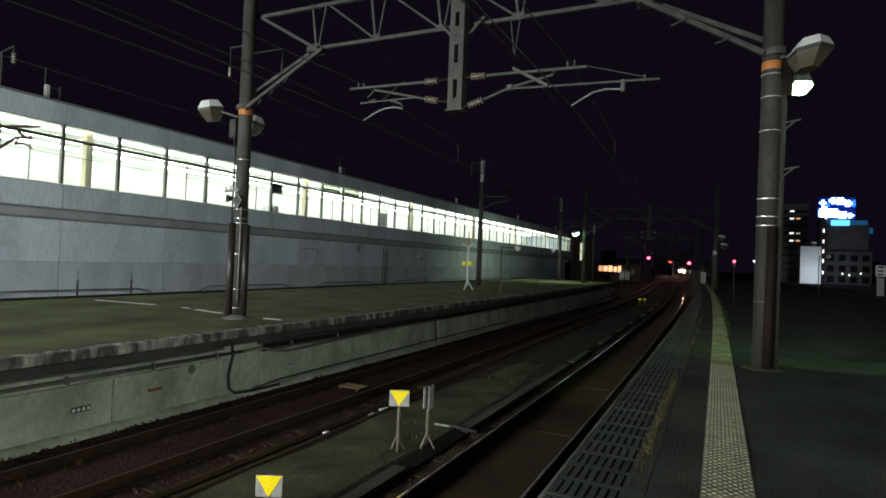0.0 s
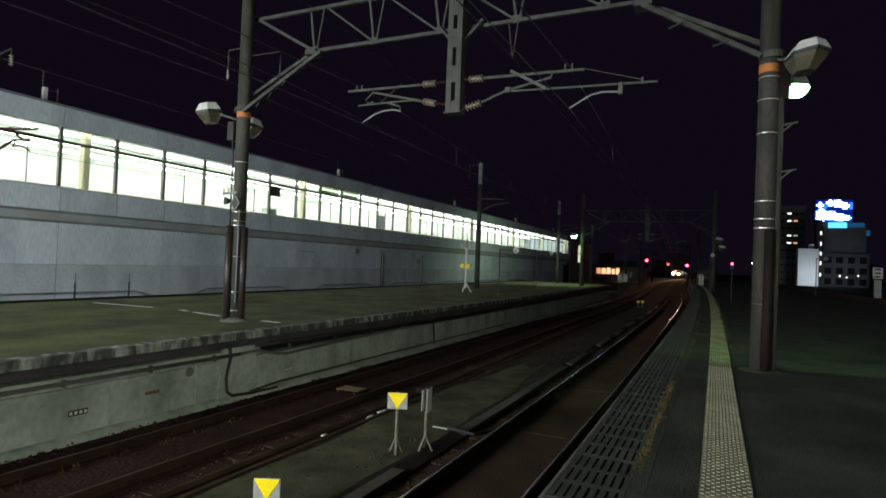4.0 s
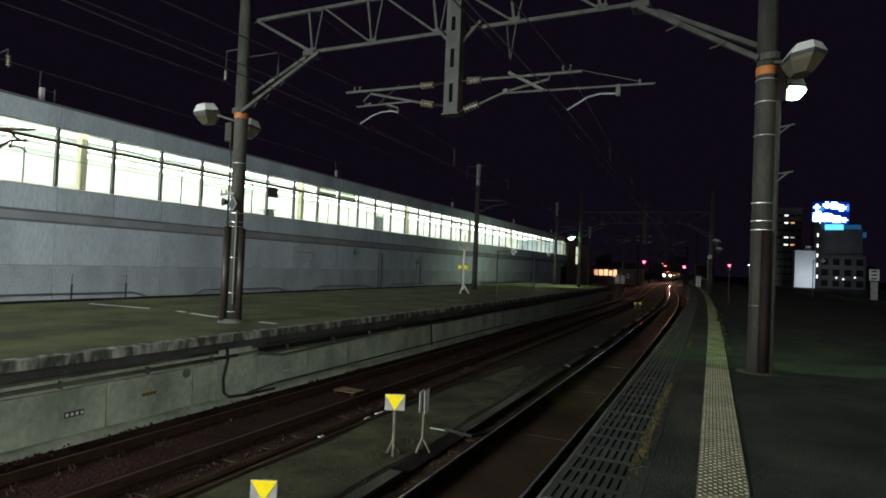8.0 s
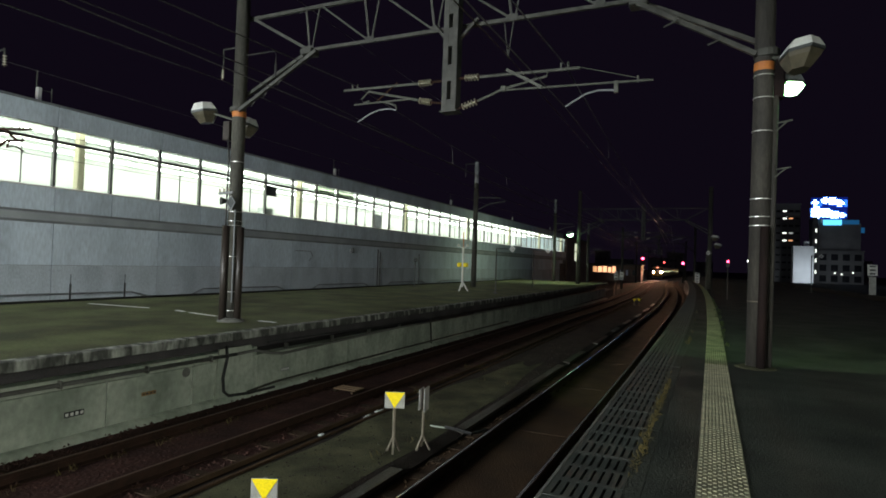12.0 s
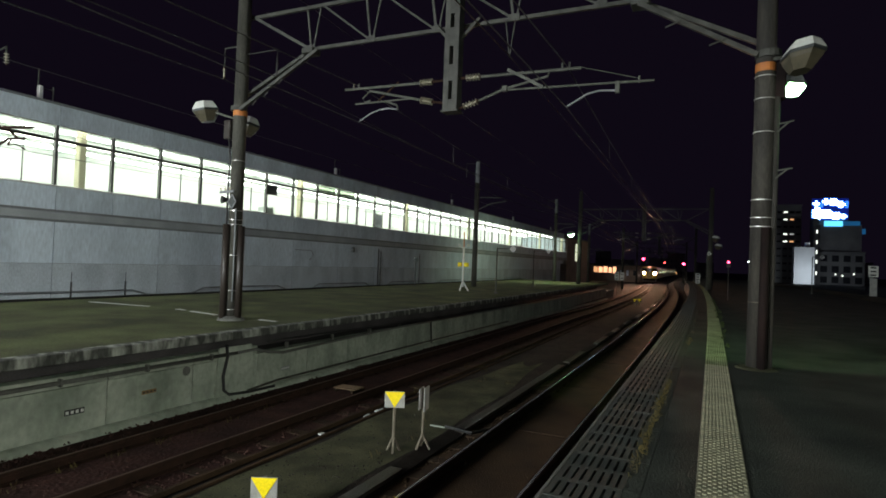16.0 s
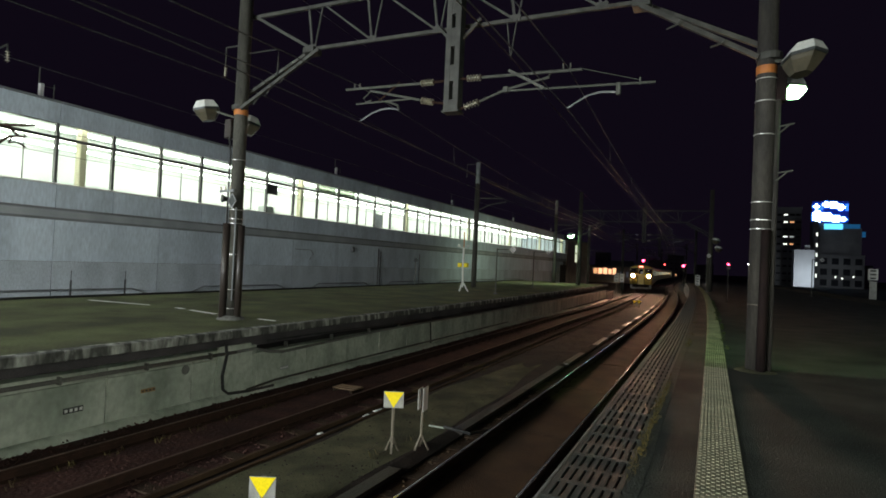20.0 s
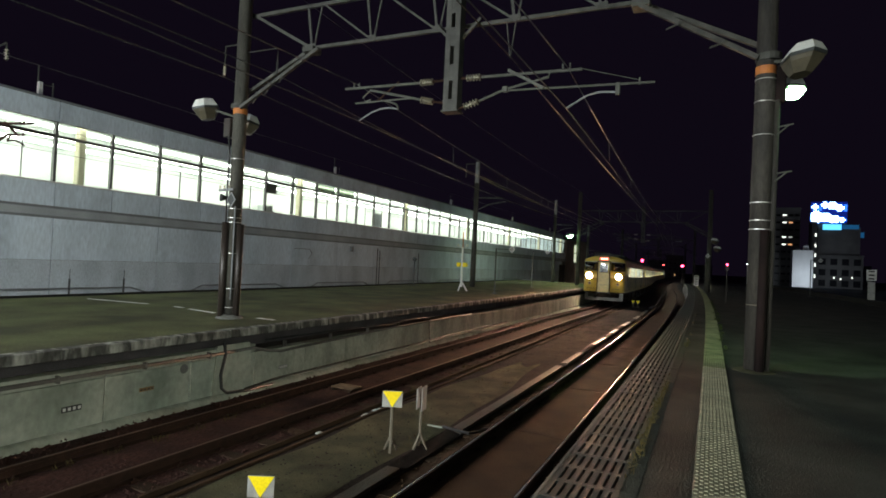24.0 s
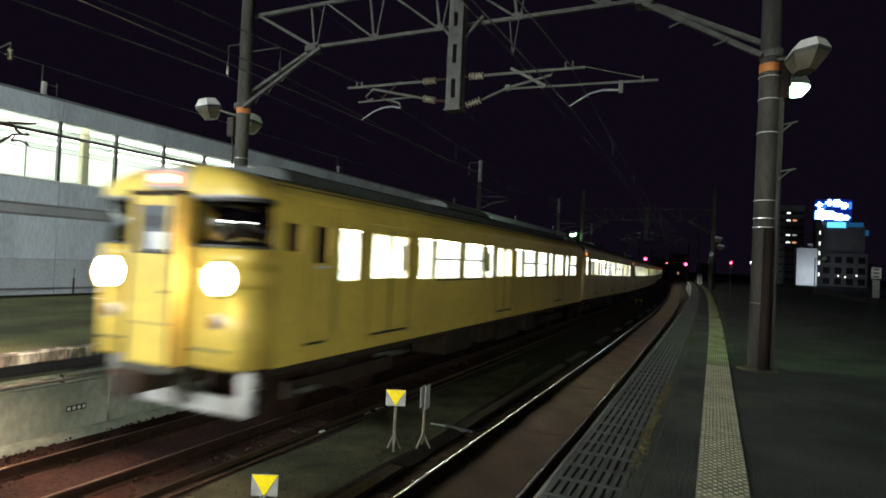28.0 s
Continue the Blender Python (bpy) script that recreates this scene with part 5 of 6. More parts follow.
part("buttress", prism(bmesh.new(), [(7.72, -1.26), (8.75, -1.26), (8.60, -0.34), (7.80, -0.34)], -8.06, -8.015, "x"), CONCRETE, face, "pale streaked concrete pilaster")

rnd = random.Random(21)
for x, y in ((-5.11, 8.68), (-5.14, 8.58), (-5.12, 8.26), (-5.10, 8.18), (-5.14, 7.02)):
    solid("scrap", rbox(-0.03 + x, 0.03 + x, y - 0.05, y + 0.05, -1.225, -1.205, 0.006), WHITE, "small white scrap lying beside the cable trough", "litter", "thing", "scraps")


def tufts(name, spots, label, leaf=GRASS):
    rnd = random.Random(name)
    verts, faces = [], []
    for x, y, z, n, h in spots:
        for _ in range(n):
            a, s = rnd.uniform(0, 6.28), h * rnd.uniform(0.4, 1.2)
            bx, by = x + rnd.gauss(0, 0.02), y + rnd.uniform(-0.15, 0.15)
            dx, dy = 0.5 * s * math.cos(a), 0.5 * s * math.sin(a)
            k = len(verts)
            verts += [(bx - 0.004, by, z), (bx + 0.004, by + 0.003, z), (bx + dx * 0.5 + 0.003, by + dy * 0.5, z + 0.7 * s), (bx + dx, by + dy, z + s)]
            faces += [(k, k + 1, k + 2), (k, k + 2, k + 3)]
    me = bpy.data.meshes.new(name)
    me.from_pydata(verts, [], faces)
    me.materials.append(leaf)
    return tagged(new(name, me), label, "weeds", "", "stuff")


rnd = random.Random(5)
spots = [(-0.46, 3.4 + 0.12 * k, -0.01, rnd.choice((2, 5, 9)), 0.04) for k in range(44) if rnd.random() < 0.4]
spots += [(-0.455 + rnd.gauss(0, 0.008), 4.3 + 0.045 * k, -0.008, 14, rnd.uniform(0.012, 0.026)) for k in range(78) if rnd.random() < 0.9]
spots += [(-0.36 + bend(y), y, 0, 12, 0.05) for y in (11.9, 12.2, 12.5, 12.9, 14.2, 17.5, 21)]
tufts("weeds", spots, "dry yellow weeds growing along the platform joint")
spots = [(0.275 + bend(12 + 0.35 * k) + rnd.gauss(0, 0.04), 12 + 0.35 * k, 0, rnd.choice((10, 18, 28)), 0.05) for k in range(60) if rnd.random() < 0.75]
tufts("edge_weeds", spots, "low green weeds along the tactile strip", GREEN_WEED)
rnd = random.Random(6)
tufts("ballast_weeds", [(-6.87 + rnd.gauss(0, 0.03), y, -1.29, 11, 0.09) for y in (3.82, 4.44, 5.06, 5.72, 6.32, 7.0, 7.9)], "small dry weeds in the far track's ballast")
tufts("track_weeds", [(rnd.uniform(FAR + 0.8, NEAR - 1.1), rnd.uniform(3.2, 16), -1.24, 9, 0.11) for _ in range(9)], "thin dry weeds between the tracks")

# ---- the train ----
CAR, SIDE = 19.55, 1.45
DOORS = (2.72, 8.80, 14.88)
WINDOWS = ((1.87, 2.45, False), (4.4, 5.07, False), (5.19, 6.45, True), (6.67, 7.9, True), (8.07, 8.63, False), (10.43, 11.1, False), (11.22, 12.48, True), (12.7, 13.93, True), (14.1, 14.67, False), (16.55, 17.15, False), (17.35, 18.55, True))
W0, W1 = 2.15, 2.92


def pierced(x, th, y0, y1, z0, z1, holes):
    """One wall along y with openings (ya, yb, za, zb) cut through it, its outer face at x."""
    bm = bmesh.new()
    xs = (x, x - math.copysign(th, x))
    ys = sorted({y0, y1} | {min(max(v, y0), y1) for h in holes for v in h[:2]})
    zs = sorted({z0, z1} | {v for h in holes for v in h[2:]})
    verts = {}

    def at(k, i, j):
        if (k, i, j) not in verts:
            verts[k, i, j] = bm.verts.new((xs[k], ys[i], zs[j]))
        return verts[k, i, j]

    def full(i, j):
        if not (0 <= i < len(ys) - 1 and 0 <= j < len(zs) - 1):
            return False
        cy, cz = (ys[i] + ys[i + 1]) / 2, (zs[j] + zs[j + 1]) / 2
        return not any(a < cy < b and c < cz < d for a, b, c, d in holes)

    for i in range(len(ys) - 1):
        for j in range(len(zs) - 1):
            if not full(i, j):
                continue
            ring = ((i, j), (i + 1, j), (i + 1, j + 1), (i, j + 1))
            for k in (0, 1):
                bm.faces.new([at(k, *c) for c in (ring if k == 0 else ring[::-1])])
            for (a, b), near in zip(zip(ring, ring[1:] + ring[:1]), ((i, j - 1), (i + 1, j), (i, j + 1), (i - 1, j))):
                if not full(*near):
                    bm.faces.new((at(0, *a), at(1, *a), at(1, *b), at(0, *b)))
    bmesh.ops.recalc_face_normals(bm, faces=bm.faces[:])
    return bm


def lathe_open(profile, n, m):
    """Profile of (radius, height) turned round z with no end faces."""
    bm = bmesh.new()
    rings = [[bm.verts.new(m @ Vector((r * math.cos(2 * math.pi * k / n), r * math.sin(2 * math.pi * k / n), z))) for k in range(n)] for r, z in profile]
    for a, b in zip(rings, rings[1:]):
        for k in range(n):
            bm.faces.new((a[k], a[(k + 1) % n], b[(k + 1) % n], b[k]))
    return bm


FRONT_PLAN = ((0.0, 0.0), (1.14, 0.0), (1.24, 0.02), (1.33, 0.08), (1.40, 0.18), (1.435, 0.31), (1.45, 0.50))


# the windscreens sweep back a little more gently than the panels under them
GLASS_PLAN = ((0.0, 0.0), (0.90, 0.0), (1.05, 0.015), (1.16, 0.045), (1.25, 0.09), (1.33, 0.155), (1.39, 0.23), (1.425, 0.32), (1.445, 0.42), (1.45, 0.50))


def bow(x, plan=FRONT_PLAN):
    """How far the bowed front lies back at x."""
    x = min(abs(x), 1.4499)
    for (a, ya), (b, yb) in zip(plan, plan[1:]):
        if x <= b:
            return ya + (yb - ya) * (x - a) / (b - a)
    return 0.5


def bowed(bm, s, x0, x1, z0, z1, depth, th, plan=FRONT_PLAN):
    """A panel that follows the bowed front from x0 to x1, set back by depth."""
    xs = [x0] + [x for x, _ in plan if x0 < x < x1] + [min(x1, 1.45)]
    xs = sorted(set(xs))
    outer = [(x - depth * (bow(x, plan) > 0.05), bow(x, plan) + depth) for x in xs]
    inner = [(x - (depth + th) * (bow(x, plan) > 0.05), bow(x, plan) + depth + th) for x in xs]
    rows = [[bm.verts.new((s * x, y, z)) for x, y in line] for line, z in ((outer, z0), (outer, z1), (inner, z1), (inner, z0))]
    for a, b in zip(rows, rows[1:] + rows[:1]):
        for i in range(len(xs) - 1):
            f = (a[i], a[i + 1], b[i + 1], b[i])
            bm.faces.new(f if s > 0 else f[::-1])
    for k in (0, -1):
        f = [r[k] for r in rows]
        bm.faces.new(f if (k == -1) == (s < 0) else f[::-1])
    return bm


# where the protruding gangway door lies, from the front panels
GANG = -0.14


def build_car(lead):
    """One yellow commuter car, its front end at y = 0, rails at z = 0."""
    car = thing("train_car", (0, 0, 0), "mustard-yellow commuter train car with lit windows" + (" and bright headlights" if lead else ""), "train car", "train cars")
    wins = [w for w in WINDOWS if not (lead and w[0] < 1)] + ([] if lead else [(0.6, 1.3, False)])
    glazed = [(a, b, W0, W1) for a, b, _ in wins]
    doorways = [(d - 0.01, d + 1.39, 1.2, 3.06) for d in DOORS]
    cab = [(0.66, 0.94, 2.55, W1), (1.28, 1.58, 2.40, W1)] if lead else []
    for s in (-1, 1):
        part("side_wall", pierced(s * SIDE, 0.03, 0.5 if lead else 0.06, CAR, 1.04, 3.22, glazed + doorways + cab), TRAIN_YELLOW, car, "mustard-yellow painted side")
        part("lining", pierced(s * (SIDE - 0.05), 0.02, 1.74 if lead else 0.1, CAR - 0.1, 1.2, 3.1, glazed + [(a, b, c + 0.005, d) for a, b, c, d in doorways]), INTERIOR, car)
        part("rain_gutter", bar(bmesh.new(), (s * (SIDE + 0.012), 0.62, 3.21), (s * (SIDE + 0.012), CAR - 0.02, 3.21), 0.024, 0.018), TRAIN_YELLOW, car)
        for a, b, sash in wins:
            w = part("window", box(bmesh.new(), *sorted((s * (SIDE - 0.012), s * (SIDE - 0.020))), a, b, W0, W1), GLASS, car)
            w.visible_shadow = False
            if sash:
                part("sash_bar", box(bmesh.new(), *sorted((s * (SIDE - 0.003), s * (SIDE - 0.03))), a, b, 2.52, 2.565), FRAME_DARK, w)
                part("sill_strip", box(bmesh.new(), *sorted((s * (SIDE + 0.012), s * SIDE)), a, b, W0 - 0.05, W0 - 0.012), GALV, w)
            # panels added behind the far-side glass so the lit windows look white
            if s < 0:
                part("roll_blind", box(bmesh.new(), -(SIDE - 0.04), -(SIDE - 0.046), a, b, W0 + 0.02, W1), INTERIOR, w, "cream panel added to brighten the windows")
            for y in (a, b - 0.04):
                part("window_frame", box(bmesh.new(), *sorted((s * (SIDE + 0.003), s * (SIDE - 0.028))), y, y + 0.04, W0, W1), FRAME_DARK if not sash else GALV, w)
        for d in DOORS:
            door = part("door", pierced(s * (SIDE - 0.010), 0.022, d, d + 1.38, 1.205, 3.055, [(d + 0.11, d + 0.63, W0 + 0.02, W1 - 0.02), (d + 0.75, d + 1.27, W0 + 0.02, W1 - 0.02)]), TRAIN_YELLOW, car, "yellow sliding double door")
            for y in (d + 0.11, d + 0.75):
                part("door_glass", box(bmesh.new(), *sorted((s * (SIDE - 0.018), s * (SIDE - 0.024))), y, y + 0.52, W0 + 0.02, W1 - 0.02), GLASS, door).visible_shadow = False
            part("door_lining", pierced(s * (SIDE - 0.035), 0.01, d + 0.01, d + 1.37, 1.205, 3.05, [(d + 0.11, d + 0.63, W0 + 0.02, W1 - 0.02), (d + 0.75, d + 1.27, W0 + 0.02, W1 - 0.02)]), INTERIOR, door)
            part("meeting_edge", box(bmesh.new(), *sorted((s * (SIDE - 0.004), s * (SIDE - 0.03))), d + 0.665, d + 0.715, 1.22, 3.0), BLACK, door)
            for y in (d - 0.015, d + 1.375):
                part("jamb", box(bmesh.new(), *sorted((s * (SIDE + 0.003), s * (SIDE - 0.02))), y, y + 0.02, 1.2, 3.05), FRAME_DARK, door)
            part("step_slot", box(bmesh.new(), *sorted((s * (SIDE + 0.004), s * (SIDE - 0.01))), d + 0.1, d + 1.3, 1.235, 1.275), BLACK, door, "dark step slot")
    arc = [(SIDE * math.cos(a), 3.22 + 0.44 * math.sin(a)) for a in (math.pi * k / 14 for k in range(15))]
    part("roof", prism(bmesh.new(), arc, 0.59 if lead else 0.0, CAR, "y"), TRAIN_ROOF, car, "dull grey curved roof", False)
    for s in (-1, 1):
        edge = [(s * (SIDE + 0.004) * math.cos(a), 3.215 + 0.445 * math.sin(a)) for a in (0.0, 0.12, 0.25, 0.4, 0.55, 0.7)]
        edge += [(x - s * 0.02, z - 0.012) for x, z in edge[::-1]]
        part("cantrail", prism(bmesh.new(), edge if s > 0 else edge[::-1], 0.60 if lead else 0.01, CAR - 0.01, "y"), TRAIN_YELLOW, car, "yellow roof edge")
        if not lead:
            part("side_lamp", rbox(*sorted((s * (SIDE + 0.03), s * SIDE)), 0.42, 0.52, 3.02, 3.12, 0.01), SIDE_LAMP, car, "small glowing orange side lamp")
    part("floor", box(bmesh.new(), -1.38, 1.38, 0.45 if lead else 0.1, CAR - 0.05, 1.08, 1.2), GREY_PAINT, car)
    part("ceiling", box(bmesh.new(), -1.37, 1.37, 1.76 if lead else 0.1, CAR - 0.1, 3.12, 3.16), INTERIOR, car)
    for x in (-0.55, 0.55):
        part("light_strip", box(bmesh.new(), x - 0.09, x + 0.09, 2.0, CAR - 0.5, 3.06, 3.10), CAR_TUBE, car, "bright ceiling light strip")
    for y, out in ((0.0, -1), (CAR - 0.05, 1)):
        if lead and out < 0:
            continue
        part("end_wall", box(bmesh.new(), -SIDE + 0.055, SIDE - 0.055, y, y + 0.05, 1.0, 3.2), TRAIN_YELLOW, car)
        part("end_lining", box(bmesh.new(), -SIDE + 0.075, SIDE - 0.075, *sorted((y + 0.025 - out * 0.03, y + 0.025 - out * 0.04)), 1.2, 3.1), INTERIOR, car)
    for y in (4.6, 6.4, 10.8, 12.6, 17.3):
        for x in (-0.95, 0.95):
            part("seat", rbox(x - 0.42, x + 0.42, y - 0.42, y + 0.42, 1.2, 1.68, 0.04), SEAT, car)
    part("roof_deck", prism(bmesh.new(), [(-0.90, 3.45), (-0.80, 3.72), (-0.55, 3.80), (0.55, 3.80), (0.80, 3.72), (0.90, 3.45)], 1.3, CAR - 0.8, "y"), TRAIN_ROOF, car, "grey roof deck with equipment covers")
    part("air_conditioner", prism(bmesh.new(), [(-0.70, 3.78), (-0.66, 3.88), (-0.50, 3.95), (0.50, 3.95), (0.66, 3.88), (0.70, 3.78)], 7.2, 10.2, "y"), TRAIN_ROOF, car, "grey roof air conditioner box")
    for y in (1.9, 11.2, 13.4, 15.6, 17.8):
        part("ventilator", prism(bmesh.new(), [(-0.32, 3.78), (-0.26, 3.87), (0.26, 3.87), (0.32, 3.78)], y, y + 0.7, "y"), TRAIN_ROOF, car)
    # underframe
    part("sole_bar", box(bmesh.new(), -1.30, 1.30, 0.5, CAR - 0.3, 0.90, 1.0), TRAIN_UNDER, car)
    for y, ln, h, x in ((6.2, 1.6, 0.45, 0.75), (8.2, 1.1, 0.38, 0.8), (9.8, 1.8, 0.50, 0.7), (12.0, 0.9, 0.42, 0.85)):
        for s in (-1, 1):
            part("equipment_box", rbox(*sorted((s * (x - 0.3), s * (x + 0.5))), y, y + ln, 0.9 - h, 0.9, 0.02), TRAIN_UNDER, car, "dark equipment box")
    for y in (2.9, 16.6):
        bogie = part("bogie", box(bmesh.new(), -1.0, -0.86, y - 1.5, y + 1.5, 0.42, 0.66), TRAIN_UNDER, car, "dark bogie")
        part("side_frame", box(bmesh.new(), 0.86, 1.0, y - 1.5, y + 1.5, 0.42, 0.66), TRAIN_UNDER, bogie)
        part("bolster", box(bmesh.new(), -0.84, 0.84, y - 0.25, y + 0.25, 0.5, 0.88), TRAIN_UNDER, bogie)
        for dy in (-1.05, 1.05):
            for s in (-1, 1):
                part("wheel", lathe(bmesh.new(), [(0.455, -0.07), (0.43, -0.04), (0.43, 0.06), (0.2, 0.075)], 20, pose(s * 0.566, y + dy, 0.43, 0, 90 * s, 0)), RUST, bogie)
            part("axle", tube(bmesh.new(), [(-0.5, y + dy, 0.43), (0.5, y + dy, 0.43)], 0.07, 8), TRAIN_UNDER, bogie)
    if not lead:
        part("gangway", box(bmesh.new(), -0.45, 0.45, -0.22, 0.0, 1.15, 3.1), BLACK, car, "black gangway bellows")
        return car
    # cab front: bowed panels, wraparound windscreens, protruding gangway
    for s in (-1, 1):
        part("front_panel", bowed(bmesh.new(), s, 0.46, 1.46, 1.06, 2.06, 0.0, 0.05), TRAIN_YELLOW, car, "yellow front panel with a rounded corner", True)
        part("lamp_panel", bowed(bmesh.new(), s, 0.46, 0.92, 2.06, 2.29, 0.0, 0.05), TRAIN_YELLOW, car)
        part("lamp_panel", bowed(bmesh.new(), s, 1.12, 1.46, 2.06, 2.29, 0.0, 0.05), TRAIN_YELLOW, car, "", True)
        part("waist_panel", bowed(bmesh.new(), s, 0.46, 1.46, 2.29, 2.56, 0.0, 0.05), TRAIN_YELLOW, car, "", True)
        part("windscreen_pillar", bowed(bmesh.new(), s, 1.446, 1.46, 2.56, 3.20, 0.0, 0.05), TRAIN_YELLOW, car)
        part("windscreen_pillar", rbox(*sorted((s * 0.458, s * 0.480)), 0.0, 0.10, 2.56, 3.20, 0.006), TRAIN_YELLOW, car)
        ws = part("windscreen", bowed(bmesh.new(), s, 0.482, 1.445, 2.56, 3.18, 0.022, 0.012, GLASS_PLAN), CAB_GLASS, car, "dark wraparound windscreen", True)
        ws.visible_shadow = False
        part("window_ledge", bowed(bmesh.new(), s, 0.482, 1.445, 2.545, 2.558, 0.0, 0.30), TRAIN_UNDER, ws)
        part("windscreen_seal", bowed(bmesh.new(), s, 0.482, 1.445, 2.56, 2.59, 0.004, 0.02, GLASS_PLAN), BLACK, ws)
        part("windscreen_seal", bowed(bmesh.new(), s, 0.482, 1.445, 3.14, 3.19, 0.004, 0.02, GLASS_PLAN), BLACK, ws)
        part("wiper", bar(bmesh.new(), (s * 1.0, 0.04, 2.6), (s * 0.66, -0.005, 2.95), 0.012, 0.012), BLACK, ws)
        hl = part("headlight", lathe_open([(0.20, -0.02), (0.20, 0.035), (0.215, 0.04), (0.235, 0.03), (0.255, 0.0)], 24, pose(s * 1.02, 0.0, 2.17, 90)), TRAIN_YELLOW, car, "round headlight in a yellow housing", True)
        # glowing ring, widened for glare, gives the lamp's wide spill
        part("lens_ring", lathe_open([(0.094, -0.02), (0.094, 0.045), (0.13, 0.043), (0.17, 0.035), (0.198, 0.015)], 24, pose(s * 1.02, 0.0, 2.17, 90)), LENS_RING, hl, "glowing outer glass, widened for the lamp's glare", True)
        # deep barrel added behind the panel to narrow the beam
        part("barrel", lathe_open([(0.093, 0.044), (0.093, -0.75), (0.0, -0.751)], 24, pose(s * 1.02, 0.0, 2.17, 90.2)), GREY_PAINT, hl)
        part("lens", lathe(bmesh.new(), [(0.088, -0.745), (0.085, -0.740)], 24, pose(s * 1.02, 0.0, 2.17, 90.2)), HEADLIGHT, hl, "blazing warm white lens", True)
        tl = part("tail_light", lathe(bmesh.new(), [(0.105, 0.0), (0.10, 0.04), (0.085, 0.045)], 18, pose(s * 0.98, 0.0, 1.64, 90)), STRAP, car, "round unlit tail light", True)
        part("red_lens", lathe(bmesh.new(), [(0.08, 0.0), (0.05, 0.02)], 16, pose(s * 0.98, -0.045, 1.64, 90)), RED_GLASS, tl)
        part("hand_rail", tube(bmesh.new(), [(s * 0.60, -0.01, 1.26), (s * 0.60, -0.05, 1.29), (s * 1.15, -0.05, 1.29), (s * 1.15, -0.01, 1.26)], 0.014, 6), GALV, car)
        part("corner_glass", box(bmesh.new(), *sorted((s * (SIDE - 0.012), s * (SIDE - 0.02))), 0.66, 0.94, 2.55, W1), CAB_GLASS, car, "dark cab corner window").visible_shadow = False
        cd = part("crew_door_glass", box(bmesh.new(), *sorted((s * (SIDE - 0.012), s * (SIDE - 0.02))), 1.28, 1.58, 2.40, W1), CAB_GLASS, car, "dark crew door window")
        cd.visible_shadow = False
        for y in (1.12, 1.72):
            part("crew_door_seam", box(bmesh.new(), *sorted((s * (SIDE + 0.002), s * (SIDE - 0.01))), y, y + 0.012, 1.15, 3.08), FRAME_DARK, cd)
        part("crew_door_rail", tube(bmesh.new(), [(s * (SIDE + 0.04), 1.74, 1.4), (s * (SIDE + 0.04), 1.74, 2.25)], 0.012, 6), GALV, cd)
        part("sill_ledge", rbox(*sorted((s * (SIDE + 0.03), s * SIDE)), 1.28, 1.58, 2.33, 2.365, 0.006), WHITE, cd, "bright ledge under the crew window")
        part("foot_step", rbox(*sorted((s * (SIDE + 0.02), s * (SIDE - 0.12))), 1.15, 1.5, 0.62, 0.66, 0.01), GALV, car)
        part("step_slot", box(bmesh.new(), *sorted((s * (SIDE + 0.004), s * (SIDE - 0.01))), 1.12, 1.60, 1.26, 1.30), BLACK, cd)
        part("plough", rbox(*sorted((s * 1.08, s * 1.34)), 0.26, 0.38, 0.44, 1.0, 0.03), TRAIN_GREY, car, "pale grey skirt plate")
        part("gangway_side", box(bmesh.new(), *sorted((s * 0.395, s * 0.452)), -0.185, 0.10, 1.04, 3.20), TRAIN_YELLOW, car, "yellow side of the protruding gangway")
        part("gangway_seal", box(bmesh.new(), *sorted((s * 0.390, s * 0.457)), -0.205, -0.186, 1.04, 3.20), TRAIN_UNDER, car, "dark gangway seal")
        part("cab_partition", box(bmesh.new(), *sorted((s * 0.40, s * 1.38)), 1.70, 1.74, 1.2, 3.16), CONDUIT, car)
        part("cab_seat", rbox(*sorted((s * 0.6, s * 1.1)), 1.15, 1.5, 1.2, 2.0, 0.05), SEAT, car)
    for x0, x1, z0, z1 in ((-0.399, 0.399, 1.2, 2.5), (-0.399, 0.399, 2.85, 3.16), (-0.399, -0.12, 2.5, 2.85), (0.12, 0.399, 2.5, 2.85)):
        part("cab_partition", box(bmesh.new(), x0, x1, 1.705, 1.735, z0, z1), CONDUIT, car)
    part("plough_beam", rbox(-1.32, 1.32, 0.22, 0.30, 0.43, 0.66, 0.03), TRAIN_GREY, car, "pale grey plough bar")
    bm = pierced(0.045, 0.04, -0.394, 0.394, 1.05, 3.18, [(-0.29, 0.29, 2.46, 3.06)])
    bmesh.ops.transform(bm, matrix=pose(0, 0, 0, 0, 0, -90), verts=bm.verts[:])
    bmesh.ops.translate(bm, verts=bm.verts[:], vec=(0, GANG, 0))
    gd = part("gangway_door", bm, TRAIN_YELLOW, car, "yellow gangway door with a dark upper window")
    part("door_glass", box(bmesh.new(), -0.29, 0.29, GANG - 0.031, GANG - 0.023, 2.46, 3.06), DOOR_GLASS, gd).visible_shadow = False
    part("window_seal", box(bmesh.new(), -0.31, 0.31, GANG - 0.049, GANG - 0.044, 2.44, 2.47), BLACK, gd)
    part("door_handle", rbox(0.24, 0.33, GANG - 0.08, GANG - 0.045, 1.95, 1.99, 0.008), GALV, gd)
    part("notice_plate", rbox(-0.06, 0.24, GANG - 0.042, GANG - 0.033, 2.50, 2.72, 0.003), WHITE, gd, "pale plate in the door window")
    part("door_seam", box(bmesh.new(), -0.37, 0.37, GANG - 0.049, GANG - 0.044, 1.55, 1.562), FRAME_DARK, gd)
    part("gangway_lintel", box(bmesh.new(), -0.455, 0.455, -0.20, 0.05, 3.2005, 3.25), TRAIN_UNDER, car)
